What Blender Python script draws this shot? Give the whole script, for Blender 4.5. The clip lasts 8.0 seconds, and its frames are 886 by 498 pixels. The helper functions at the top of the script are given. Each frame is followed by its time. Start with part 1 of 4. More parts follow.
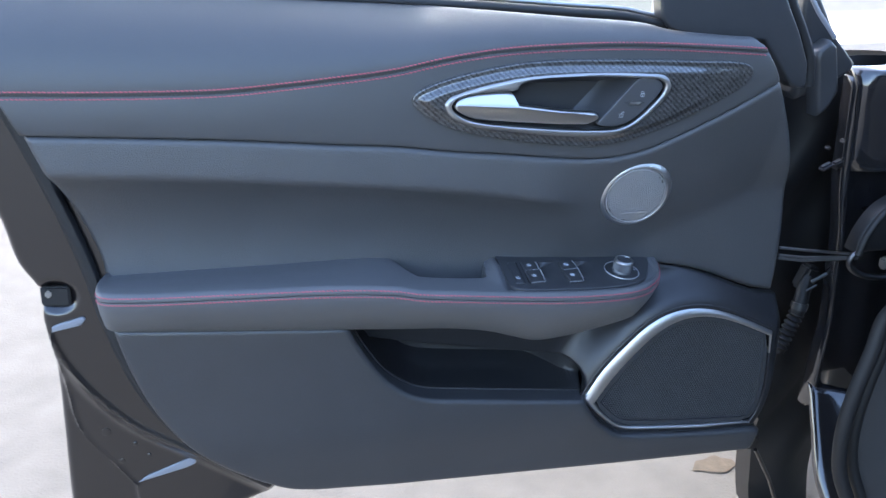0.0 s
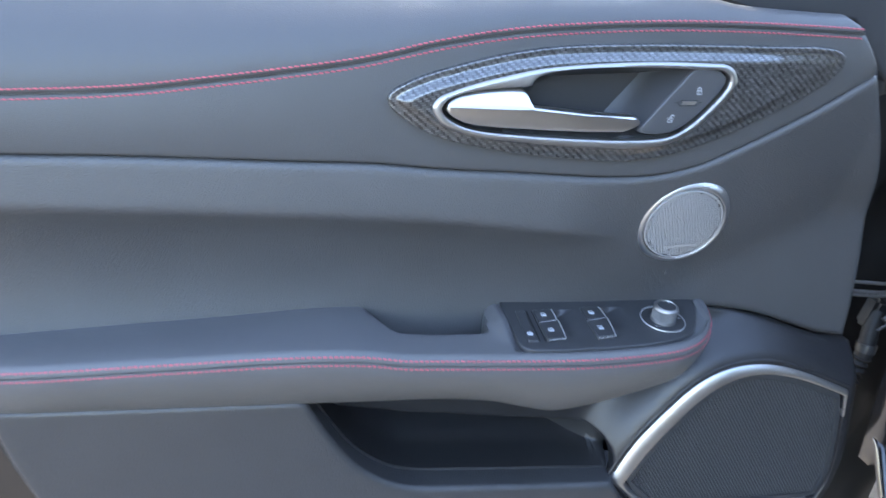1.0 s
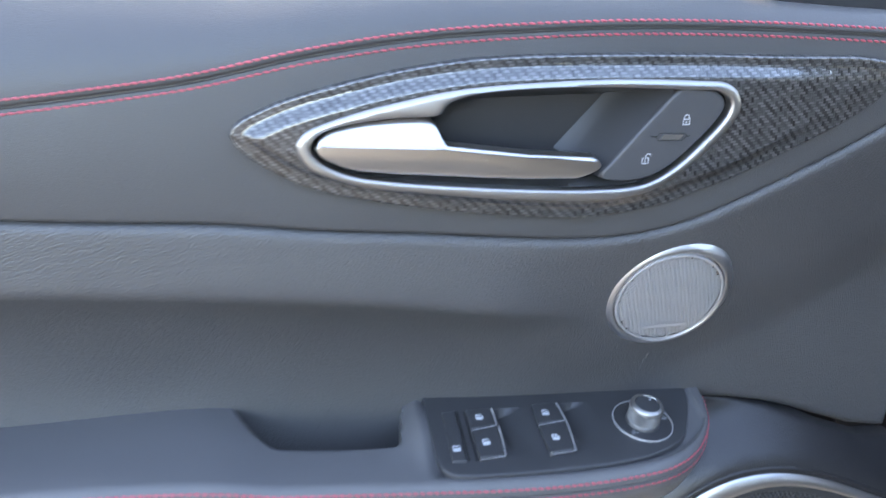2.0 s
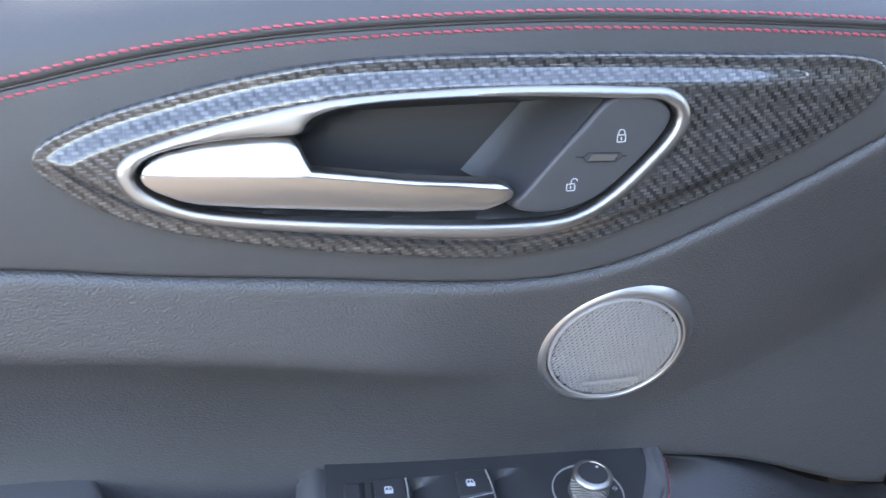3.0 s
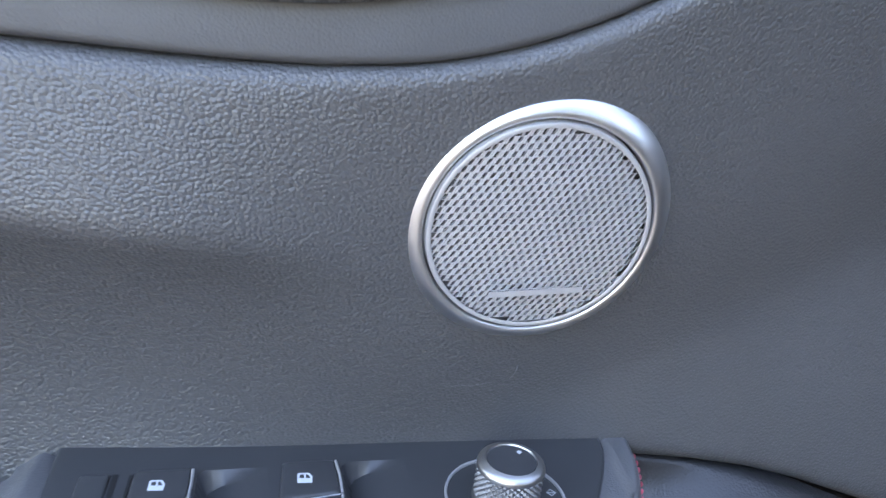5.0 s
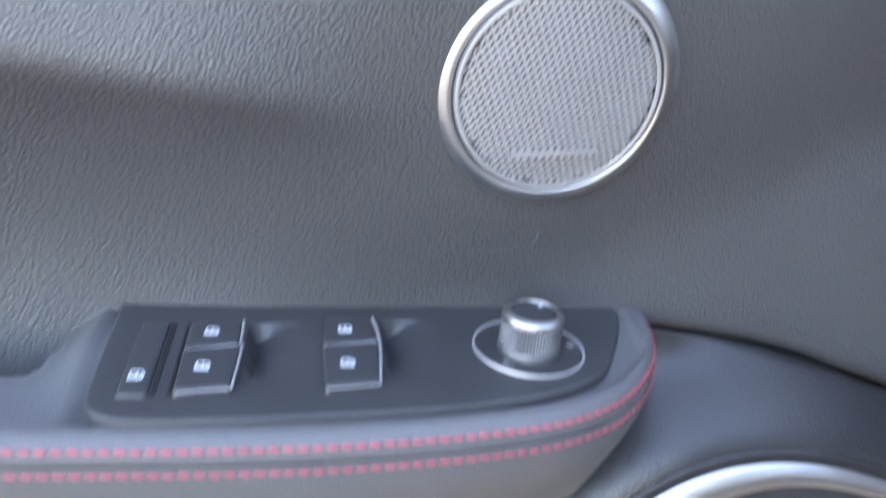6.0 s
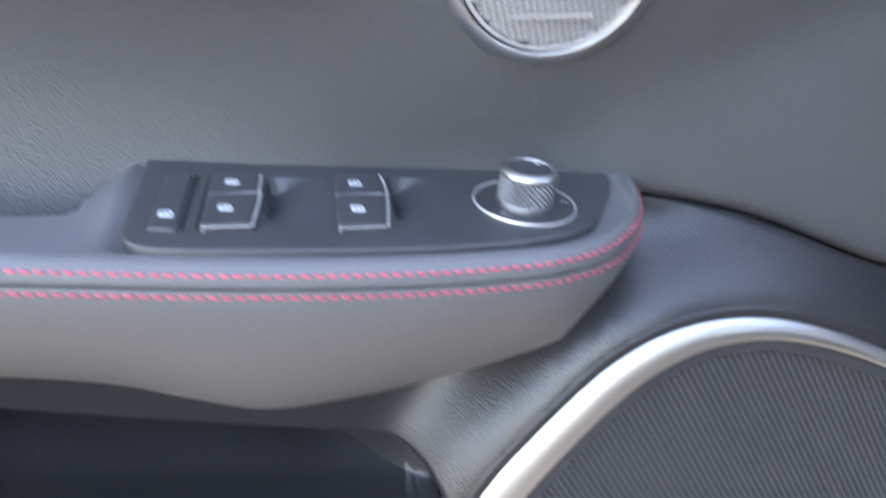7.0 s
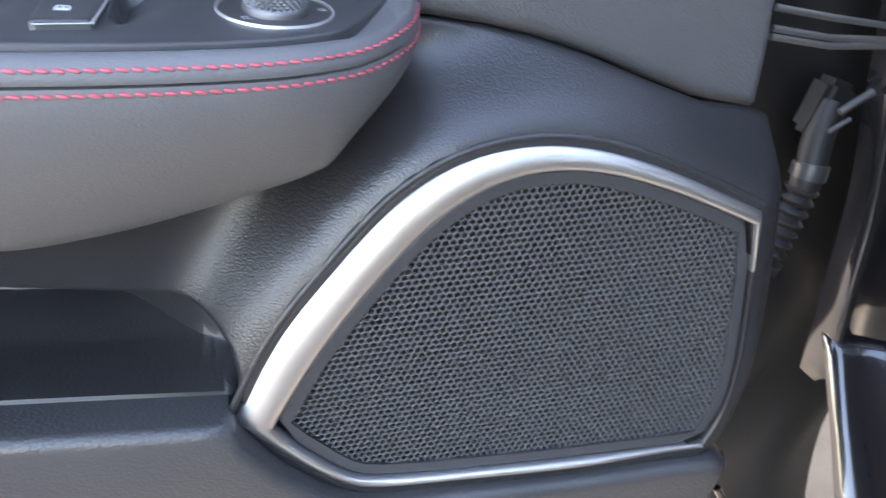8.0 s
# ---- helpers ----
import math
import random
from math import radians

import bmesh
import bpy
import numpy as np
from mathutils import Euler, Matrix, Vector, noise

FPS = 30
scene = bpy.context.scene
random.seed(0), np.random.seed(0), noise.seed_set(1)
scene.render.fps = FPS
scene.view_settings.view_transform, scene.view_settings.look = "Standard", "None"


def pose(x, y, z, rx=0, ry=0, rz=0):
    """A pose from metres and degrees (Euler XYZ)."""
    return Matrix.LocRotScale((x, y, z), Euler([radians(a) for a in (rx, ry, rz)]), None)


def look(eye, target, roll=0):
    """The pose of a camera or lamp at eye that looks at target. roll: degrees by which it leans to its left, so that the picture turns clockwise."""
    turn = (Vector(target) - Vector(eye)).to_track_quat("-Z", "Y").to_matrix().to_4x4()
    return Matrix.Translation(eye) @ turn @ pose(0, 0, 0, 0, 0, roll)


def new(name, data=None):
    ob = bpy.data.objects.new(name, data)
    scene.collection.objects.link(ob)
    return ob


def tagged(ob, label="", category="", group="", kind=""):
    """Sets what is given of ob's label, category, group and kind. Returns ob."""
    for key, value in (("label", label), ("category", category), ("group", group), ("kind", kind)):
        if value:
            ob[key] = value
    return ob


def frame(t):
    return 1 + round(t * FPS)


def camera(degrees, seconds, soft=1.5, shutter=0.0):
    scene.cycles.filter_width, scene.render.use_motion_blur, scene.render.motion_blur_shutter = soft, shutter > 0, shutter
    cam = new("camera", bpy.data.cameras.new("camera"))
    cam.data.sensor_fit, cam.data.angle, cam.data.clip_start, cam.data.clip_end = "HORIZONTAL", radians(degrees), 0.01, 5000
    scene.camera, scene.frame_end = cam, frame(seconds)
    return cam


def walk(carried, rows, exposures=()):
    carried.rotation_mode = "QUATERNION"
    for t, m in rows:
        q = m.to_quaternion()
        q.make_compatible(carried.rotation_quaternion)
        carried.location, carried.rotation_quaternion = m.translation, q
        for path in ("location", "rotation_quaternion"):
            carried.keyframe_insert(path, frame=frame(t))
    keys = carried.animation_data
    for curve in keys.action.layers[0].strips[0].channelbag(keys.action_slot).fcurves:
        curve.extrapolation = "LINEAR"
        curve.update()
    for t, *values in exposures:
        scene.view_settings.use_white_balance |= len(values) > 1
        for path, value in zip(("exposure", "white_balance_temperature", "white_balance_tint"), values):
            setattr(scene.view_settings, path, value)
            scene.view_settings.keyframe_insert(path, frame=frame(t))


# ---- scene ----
cam = camera(57.0, 8.0, shutter=0.5)
PATH = [
    (0, (0.026, -0.041, 1.081), (0.352, 1.775, 0.309), 0.0),
    (0.3, (0.043, -0.007, 1.071), (0.369, 1.808, 0.297), -0.0),
    (0.5, (0.049, 0.049, 1.057), (0.391, 1.861, 0.283), 0.1),
    (0.7, (0.057, 0.113, 1.046), (0.414, 1.92, 0.265), 0.2),
    (1, (0.072, 0.2, 1.033), (0.419, 2.005, 0.245), 0.1),
    (1.5, (0.123, 0.301, 1.011), (0.452, 2.111, 0.226), -0.0),
    (2, (0.193, 0.392, 1.005), (0.502, 2.204, 0.217), -0.3),
    (2.2, (0.216, 0.418, 1.004), (0.516, 2.228, 0.207), -0.6),
    (3.3, (0.288, 0.486, 0.985), (0.547, 2.302, 0.19), -1.0),
    (3.5, (0.292, 0.486, 0.98), (0.546, 2.307, 0.192), -1.0),
    (4, (0.326, 0.515, 0.91), (0.589, 2.36, 0.183), -0.4),
    (4.2, (0.341, 0.538, 0.885), (0.616, 2.395, 0.195), -0.3),
    (5.3, (0.356, 0.617, 0.809), (0.705, 2.519, 0.296), 0.2),
    (5.5, (0.354, 0.615, 0.809), (0.71, 2.513, 0.289), 0.4),
    (5.8, (0.353, 0.598, 0.803), (0.669, 2.483, 0.213), -0.1),
    (6, (0.345, 0.573, 0.781), (0.633, 2.466, 0.203), -0.9),
    (6.2, (0.338, 0.558, 0.767), (0.617, 2.446, 0.169), -0.7),
    (6.5, (0.331, 0.55, 0.766), (0.6, 2.418, 0.106), -0.6),
    (6.8, (0.332, 0.545, 0.768), (0.592, 2.398, 0.06), -0.6),
    (7, (0.339, 0.54, 0.762), (0.613, 2.374, 0.013), -0.5),
    (7.2, (0.355, 0.53, 0.737), (0.665, 2.354, -0.023), -0.4),
    (7.5, (0.393, 0.526, 0.711), (0.701, 2.328, -0.099), -0.1),
    (7.7, (0.407, 0.529, 0.701), (0.739, 2.318, -0.129), -0.2),
    (8, (0.413, 0.537, 0.707), (0.816, 2.276, -0.195), -0.6),
]
walk(cam, [(t, look(eye, target, roll)) for t, eye, target, roll in PATH],
     exposures=[(0, 3.02, 6150, 13), (1, 3.64, 6700, 13), (2, 3.70, 7300, 15), (3.5, 3.68, 7450, 18), (4, 3.84, 7250, 17), (5.5, 4.05, 7350, 19), (6.5, 4.24, 7850, 19), (8, 4.26, 7800, 18)])

# ---- world, sun ----
SUN_DIR = Vector((-0.26, 0.79, 0.56)).normalized()
world = bpy.data.worlds.new("sky")
scene.world = world
world.use_nodes = True
wn = world.node_tree
sky = wn.nodes.new("ShaderNodeTexSky")
sky.sky_type = "NISHITA"
sky.sun_disc = False
sky.sun_elevation = math.asin(SUN_DIR.z)
sky.sun_rotation = math.atan2(SUN_DIR.x, SUN_DIR.y)
sky.air_density, sky.dust_density = 1.0, 1.8
wn.links.new(sky.outputs[0], wn.nodes["Background"].inputs[0])
wn.nodes["Background"].inputs[1].default_value = 0.15
sun = new("sun", bpy.data.lights.new("sun", "SUN"))
sun.data.energy, sun.data.angle, sun.data.color = 1.35, radians(0.6), (1.0, 0.92, 0.8)
sun.matrix_world = look(SUN_DIR * 20, (0, 0, 0))


# ---- materials ----
def material(name, color, rough=0.5, metal=0.0, spec=0.5, coat=0.0, var=0.0, var_scale=8.0, grain=0.0, grain_size=0.002,
             grain_kind="noise", rough_var=0.0, sheen=0.0):
    """A surface with colour and gloss variation at a large scale and a fine relief."""
    m = bpy.data.materials.new(name)
    m.use_nodes = True
    n, l = m.node_tree.nodes, m.node_tree.links
    b = n["Principled BSDF"]
    b.inputs["Base Color"].default_value = (*color, 1)
    b.inputs["Roughness"].default_value = rough
    b.inputs["Metallic"].default_value = metal
    b.inputs["Specular IOR Level"].default_value = spec
    b.inputs["Coat Weight"].default_value = coat
    b.inputs["Coat Roughness"].default_value = 0.06
    b.inputs["Coat IOR"].default_value = 1.65
    b.inputs["Sheen Weight"].default_value = sheen
    where = n.new("ShaderNodeTexCoord")
    if var or rough_var:
        big = n.new("ShaderNodeTexNoise")
        big.inputs["Scale"].default_value, big.inputs["Detail"].default_value = var_scale, 6
        l.new(where.outputs["Object"], big.inputs["Vector"])
        if var:
            mix = n.new("ShaderNodeMix")
            mix.data_type = "RGBA"
            mix.inputs[6].default_value = (*[c * (1 - var) for c in color], 1)
            mix.inputs[7].default_value = (*[min(1, c * (1 + var)) for c in color], 1)
            l.new(big.outputs[0], mix.inputs[0])
            l.new(mix.outputs[2], b.inputs["Base Color"])
        if rough_var:
            mr = n.new("ShaderNodeMapRange")
            mr.inputs[1].default_value, mr.inputs[2].default_value = 0.1, 0.9
            mr.inputs[3].default_value, mr.inputs[4].default_value = rough - rough_var, rough + rough_var
            l.new(big.outputs[0], mr.inputs[0])
            l.new(mr.outputs[0], b.inputs["Roughness"])
    if grain:
        bump = n.new("ShaderNodeBump")
        bump.inputs["Strength"].default_value = grain
        bump.inputs["Distance"].default_value = grain_size * (0.42 if grain_kind == "leather" else 0.25)
        if grain_kind == "leather":
            warp = n.new("ShaderNodeTexNoise")
            warp.inputs["Scale"].default_value = 0.7 / grain_size
            l.new(where.outputs["Object"], warp.inputs["Vector"])
            add = n.new("ShaderNodeVectorMath")
            add.operation = "MULTIPLY_ADD"
            add.inputs[1].default_value = (grain_size * 0.3,) * 3
            l.new(warp.outputs["Color"], add.inputs[0])
            l.new(where.outputs["Object"], add.inputs[2])
            cell = n.new("ShaderNodeTexVoronoi")
            cell.feature = "SMOOTH_F1"
            cell.inputs["Smoothness"].default_value = 0.08
            cell.inputs["Scale"].default_value = 1 / grain_size
            squash = n.new("ShaderNodeVectorMath")
            squash.operation = "MULTIPLY"
            squash.inputs[1].default_value = (0.92, 1.0, 1.06)
            l.new(add.outputs[0], squash.inputs[0])
            l.new(squash.outputs[0], cell.inputs["Vector"])
            ramp = n.new("ShaderNodeMapRange")
            ramp.interpolation_type = "LINEAR"
            ramp.inputs[1].default_value, ramp.inputs[2].default_value = 0.12, 0.95
            ramp.inputs[3].default_value, ramp.inputs[4].default_value = 1.0, 0.0
            l.new(cell.outputs["Distance"], ramp.inputs[0])
            l.new(ramp.outputs[0], bump.inputs["Height"])
        else:
            fine = n.new("ShaderNodeTexNoise")
            fine.inputs["Scale"].default_value, fine.inputs["Detail"].default_value = 1 / grain_size, 3
            l.new(where.outputs["Object"], fine.inputs["Vector"])
            l.new(fine.outputs[0], bump.inputs["Height"])
        l.new(bump.outputs[0], b.inputs["Normal"])
    return m


LEATHER = material("black_leather", (0.068, 0.068, 0.070), 0.43, spec=0.7, var=0.12, var_scale=14, grain=0.65, grain_size=0.0013, grain_kind="leather", rough_var=0.04)
SMOOTH_LEATHER = material("smooth_black_leather", (0.062, 0.062, 0.064), 0.48, spec=0.6, var=0.1, var_scale=12, grain=0.3, grain_size=0.0009, grain_kind="leather", rough_var=0.04)
# armrest leather: a lighter copy, its colour carries the brighter sky light there
ARM_LEATHER = material("brightened_black_leather", (0.105, 0.105, 0.108), 0.45, spec=0.45, var=0.1, var_scale=12, grain=0.3, grain_size=0.0009, grain_kind="leather", rough_var=0.04)
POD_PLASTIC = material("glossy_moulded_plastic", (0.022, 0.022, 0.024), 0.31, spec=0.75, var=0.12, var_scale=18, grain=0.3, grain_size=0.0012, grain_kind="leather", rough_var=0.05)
HARD_PLASTIC = material("black_moulded_plastic", (0.045, 0.045, 0.047), 0.36, spec=0.6, var=0.12, var_scale=18, grain=0.26, grain_size=0.0018, grain_kind="leather", rough_var=0.05)
SATIN_BLACK = material("satin_black_plastic", (0.039, 0.040, 0.043), 0.37, var=0.15, var_scale=30, grain=0.08, grain_size=0.0006)
DARK_PLASTIC = material("dark_plastic", (0.012, 0.012, 0.013), 0.5, var=0.2, var_scale=20, grain=0.1, grain_size=0.001)
RUBBER = material("black_rubber", (0.01, 0.01, 0.011), 0.6, var=0.2, var_scale=25)
PAINT = material("black_car_paint", (0.014, 0.014, 0.016), 0.20, coat=1.0, var=0.2, var_scale=10)
SHELL_PAINT = material("thin_black_car_paint", (0.010, 0.008, 0.008), 0.28, coat=0.8, var=0.2, var_scale=12)
SATIN_METAL = material("satin_chrome", (0.43, 0.425, 0.42), 0.40, metal=1.0, rough_var=0.04, var_scale=40)
TRIM_METAL = material("satin_silver_trim", (0.62, 0.62, 0.62), 0.38, metal=1.0, rough_var=0.04, var_scale=40)
GRILLE_METAL = material("brushed_metal_grille", (0.60, 0.60, 0.61), 0.42, metal=0.7, rough_var=0.05, var_scale=60)
WHITE_PRINT = material("white_print", (0.55, 0.57, 0.6), 0.5)
GRILLE_PLASTIC = material("grey_black_grille_plastic", (0.066, 0.066, 0.068), 0.42, var=0.1, var_scale=30)
RED_THREAD = material("red_thread", (0.47, 0.080, 0.110), 0.45, var=0.25, var_scale=300)
CONCRETE = material("pale_concrete", (0.092, 0.087, 0.077), 0.9, var=0.35, var_scale=9, grain=0.8, grain_size=0.006)
DARK_METAL = material("dull_dark_steel", (0.16, 0.16, 0.17), 0.35, metal=1.0, rough_var=0.08, var_scale=60)
KNURL_METAL = material("knurled_steel", (0.19, 0.19, 0.195), 0.55, metal=1.0)
POCKET_PLASTIC = material("pocket_lining_plastic", (0.020, 0.020, 0.021), 0.38, var=0.2, var_scale=30, grain=0.15, grain_size=0.0016, grain_kind="leather")
SCUFF = material("pale_scuff", (0.15, 0.15, 0.155), 0.5)
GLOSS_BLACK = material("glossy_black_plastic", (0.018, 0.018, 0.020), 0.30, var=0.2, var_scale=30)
CUP_PLASTIC = material("grey_black_cup_plastic", (0.062, 0.063, 0.067), 0.42, var=0.15, var_scale=40, grain=0.12, grain_size=0.0006)
DEEP_BLACK = material("black_shaded_paint", (0.010, 0.010, 0.011), 0.38, spec=0.45, var=0.2, var_scale=12)
STICKER = material("pale_sticker", (0.25, 0.26, 0.29), 0.4)


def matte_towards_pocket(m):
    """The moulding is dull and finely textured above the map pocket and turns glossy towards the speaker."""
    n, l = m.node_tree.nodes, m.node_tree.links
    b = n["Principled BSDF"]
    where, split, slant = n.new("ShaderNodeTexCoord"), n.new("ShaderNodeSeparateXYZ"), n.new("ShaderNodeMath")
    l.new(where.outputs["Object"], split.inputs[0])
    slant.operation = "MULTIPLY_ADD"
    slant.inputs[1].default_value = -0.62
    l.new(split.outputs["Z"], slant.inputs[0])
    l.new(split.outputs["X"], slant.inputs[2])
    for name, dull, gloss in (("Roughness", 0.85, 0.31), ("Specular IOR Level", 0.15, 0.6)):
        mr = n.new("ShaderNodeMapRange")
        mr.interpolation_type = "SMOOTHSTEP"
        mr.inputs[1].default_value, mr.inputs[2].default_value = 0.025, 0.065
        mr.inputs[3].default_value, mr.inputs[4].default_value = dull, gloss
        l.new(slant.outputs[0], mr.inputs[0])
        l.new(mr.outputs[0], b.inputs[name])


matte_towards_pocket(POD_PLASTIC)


def carbon_material():
    """Twill-woven carbon fibre under clear lacquer: tows 4 mm long in diagonal steps, each with its own sheen."""
    m = bpy.data.materials.new("carbon_fibre")
    m.use_nodes = True
    n, l = m.node_tree.nodes, m.node_tree.links
    b = n["Principled BSDF"]
    where = n.new("ShaderNodeTexCoord")
    split = n.new("ShaderNodeSeparateXYZ")
    l.new(where.outputs["Object"], split.inputs[0])

    def calc(op, a, c=None):
        k = n.new("ShaderNodeMath")
        k.operation = op
        for i, v in enumerate((a, c)):
            if isinstance(v, (int, float)):
                k.inputs[i].default_value = v
            elif v is not None:
                l.new(v, k.inputs[i])
        return k.outputs[0]

    u = calc("ADD", calc("ADD", calc("MULTIPLY", split.outputs["X"], 1 / 0.00165), calc("MULTIPLY", split.outputs["Z"], 40.0)), 4000.0)
    v = calc("ADD", calc("MULTIPLY", split.outputs["Z"], 1 / 0.00165), 4000.0)
    row, col = calc("FLOOR", v), calc("FLOOR", u)
    step = calc("MODULO", calc("ADD", col, row), 4.0)
    over = calc("LESS_THAN", step, 1.5)
    under = calc("SUBTRACT", 1.0, over)
    # one number for each float: two columns of a weft tow, two rows of a warp tow
    cell = n.new("ShaderNodeCombineXYZ")
    l.new(calc("SUBTRACT", col, calc("MULTIPLY", over, step)), cell.inputs[0])
    l.new(calc("SUBTRACT", row, calc("MULTIPLY", under, calc("SUBTRACT", step, 2.0))), cell.inputs[1])
    l.new(over, cell.inputs[2])
    rnd = n.new("ShaderNodeTexWhiteNoise")
    l.new(cell.outputs[0], rnd.inputs["Vector"])
    across = calc("ADD", calc("MULTIPLY", over, calc("FRACT", v)), calc("MULTIPLY", under, calc("FRACT", u)))
    hump = calc("SINE", calc("MULTIPLY", across, math.pi))
    tone = calc("ADD", calc("MULTIPLY", over, 0.058), calc("MULTIPLY", rnd.outputs["Value"], 0.070))
    tone = calc("MULTIPLY", tone, calc("POWER", calc("ADD", hump, 0.02), 0.35))
    mix = n.new("ShaderNodeCombineColor")
    for i in range(3):
        l.new(calc("ADD", tone, (0.008, 0.008, 0.0085)[i]), mix.inputs[i])
    l.new(mix.outputs[0], b.inputs["Base Color"])
    bump = n.new("ShaderNodeBump")
    bump.inputs["Strength"].default_value, bump.inputs["Distance"].default_value = 0.5, 0.0003
    l.new(hump, bump.inputs["Height"])
    l.new(bump.outputs[0], b.inputs["Normal"])
    b.inputs["Roughness"].default_value = 0.38
    b.inputs["Metallic"].default_value = 0.35
    b.inputs["Coat Weight"].default_value, b.inputs["Coat Roughness"].default_value = 1.0, 0.03
    b.inputs["Coat IOR"].default_value = 1.75
    return m


CARBON_MAT = carbon_material()


# ---- building helpers ----
def mesh_object(name, verts, faces, mat, parent=None, label="", smooth=True):
    me = bpy.data.meshes.new(name)
    me.from_pydata([tuple(map(float, v)) for v in verts], [], [tuple(map(int, f)) for f in faces])
    me.materials.append(mat)
    if smooth:
        me.polygons.foreach_set("use_smooth", [True] * len(me.polygons))
        me.set_sharp_from_angle(angle=radians(50))
    me.update()
    ob = new(name, me)
    return adopt(ob, parent, label)


def adopt(ob, parent=None, label=""):
    if parent:
        ob.parent = parent
        ob.matrix_parent_inverse = Matrix.Translation(-parent.location)
    if label:
        ob["label"] = label
    return ob


def part(name, bm, mat, parent, label="", smooth=True):
    bmesh.ops.recalc_face_normals(bm, faces=bm.faces)
    me = bpy.data.meshes.new(name)
    bm.to_mesh(me)
    bm.free()
    me.materials.append(mat)
    if smooth:
        me.polygons.foreach_set("use_smooth", [True] * len(me.polygons))
        me.set_sharp_from_angle(angle=radians(40))
    return adopt(new(name, me), parent, label)


def thing(name, at, label, category, group="", kind=""):
    ob = new(name)
    ob.location = at
    return tagged(ob, label, category, group, kind)


def spline(pts, n=80, closed=False):
    """A smooth line through the points, evenly resampled."""
    p = np.array(pts, float)
    if closed:
        q = np.vstack([p[-1], p, p[0], p[1]])
    else:
        q = np.vstack([2 * p[0] - p[1], p, 2 * p[-1] - p[-2]])
    out = []
    for i in range(1, len(q) - 2):
        a, b, c, d = q[i - 1], q[i], q[i + 1], q[i + 2]
        t = np.linspace(0, 1, 12, endpoint=False)[:, None]
        t0, t1, t2 = np.linalg.norm(b - a) ** 0.5 + 1e-9, np.linalg.norm(c - b) ** 0.5 + 1e-9, np.linalg.norm(d - c) ** 0.5 + 1e-9
        m1 = t1 * ((b - a) / t0 - (c - a) / (t0 + t1) + (c - b) / t1)
        m2 = t1 * ((c - b) / t1 - (d - b) / (t1 + t2) + (d - c) / t2)
        out.append((2 * t**3 - 3 * t**2 + 1) * b + (t**3 - 2 * t**2 + t) * m1 + (-2 * t**3 + 3 * t**2) * c + (t**3 - t**2) * m2)
    line = np.vstack(out + [q[-2][None]])
    s = np.concatenate([[0], np.cumsum(np.linalg.norm(np.diff(line, axis=0), axis=1))])
    u = np.linspace(0, s[-1], n + 1 if closed else n)
    if closed:
        u = u[:-1]
    return np.stack([np.interp(u, s, line[:, k]) for k in range(line.shape[1])], 1)


class Curve:
    """A smooth height over x through a few points."""

    def __init__(self, *pts):
        self.line = spline(pts, 400)

    def __call__(self, x):
        return np.interp(x, self.line[:, 0], self.line[:, 1])

    def run(self, x0, x1, n=80):
        x = np.linspace(x0, x1, n)
        return np.stack([x, self(x)], 1)


def smooth(t):
    t = np.clip(t, 0, 1)
    return t * t * (3 - 2 * t)


def join(*lines):
    """One closed outline out of several lines end to end, without doubled points."""
    p = np.vstack([np.array(l, float).reshape(-1, 2) for l in lines])
    keep = np.linalg.norm(p - np.roll(p, 1, axis=0), axis=1) > 4e-4
    return p[keep]


def dense(line, step):
    """The closed outline with points at most a step apart."""
    out = []
    for a, b in zip(line, np.roll(line, -1, axis=0)):
        k = max(1, int(np.ceil(np.linalg.norm(b - a) / step)))
        out += [a + (b - a) * i / k for i in range(k)]
    return np.array(out)


def away(p, line, closed=True):
    """Distance of the points to a line."""
    a = line
    b = np.roll(line, -1, axis=0)
    if not closed:
        a, b = a[:-1], b[:-1]
    best = np.full(len(p), 1e9)
    for i in range(0, len(p), 3000):
        q = p[i:i + 3000, None]
        ab = (b - a)[None]
        t = np.clip(((q - a[None]) * ab).sum(2) / np.maximum((ab**2).sum(2), 1e-14), 0, 1)
        best[i:i + 3000] = np.sqrt((((a[None] + t[..., None] * ab) - q) ** 2).sum(2)).min(1)
    return best


def inside(p, poly):
    x, z = p[:, 0], p[:, 1]
    hit = np.zeros(len(p), bool)
    for (x0, z0), (x1, z1) in zip(poly, np.roll(poly, -1, axis=0)):
        if z0 != z1:
            hit ^= ((z0 > z) != (z1 > z)) & (x < (x1 - x0) * (z - z0) / (z1 - z0) + x0)
    return hit


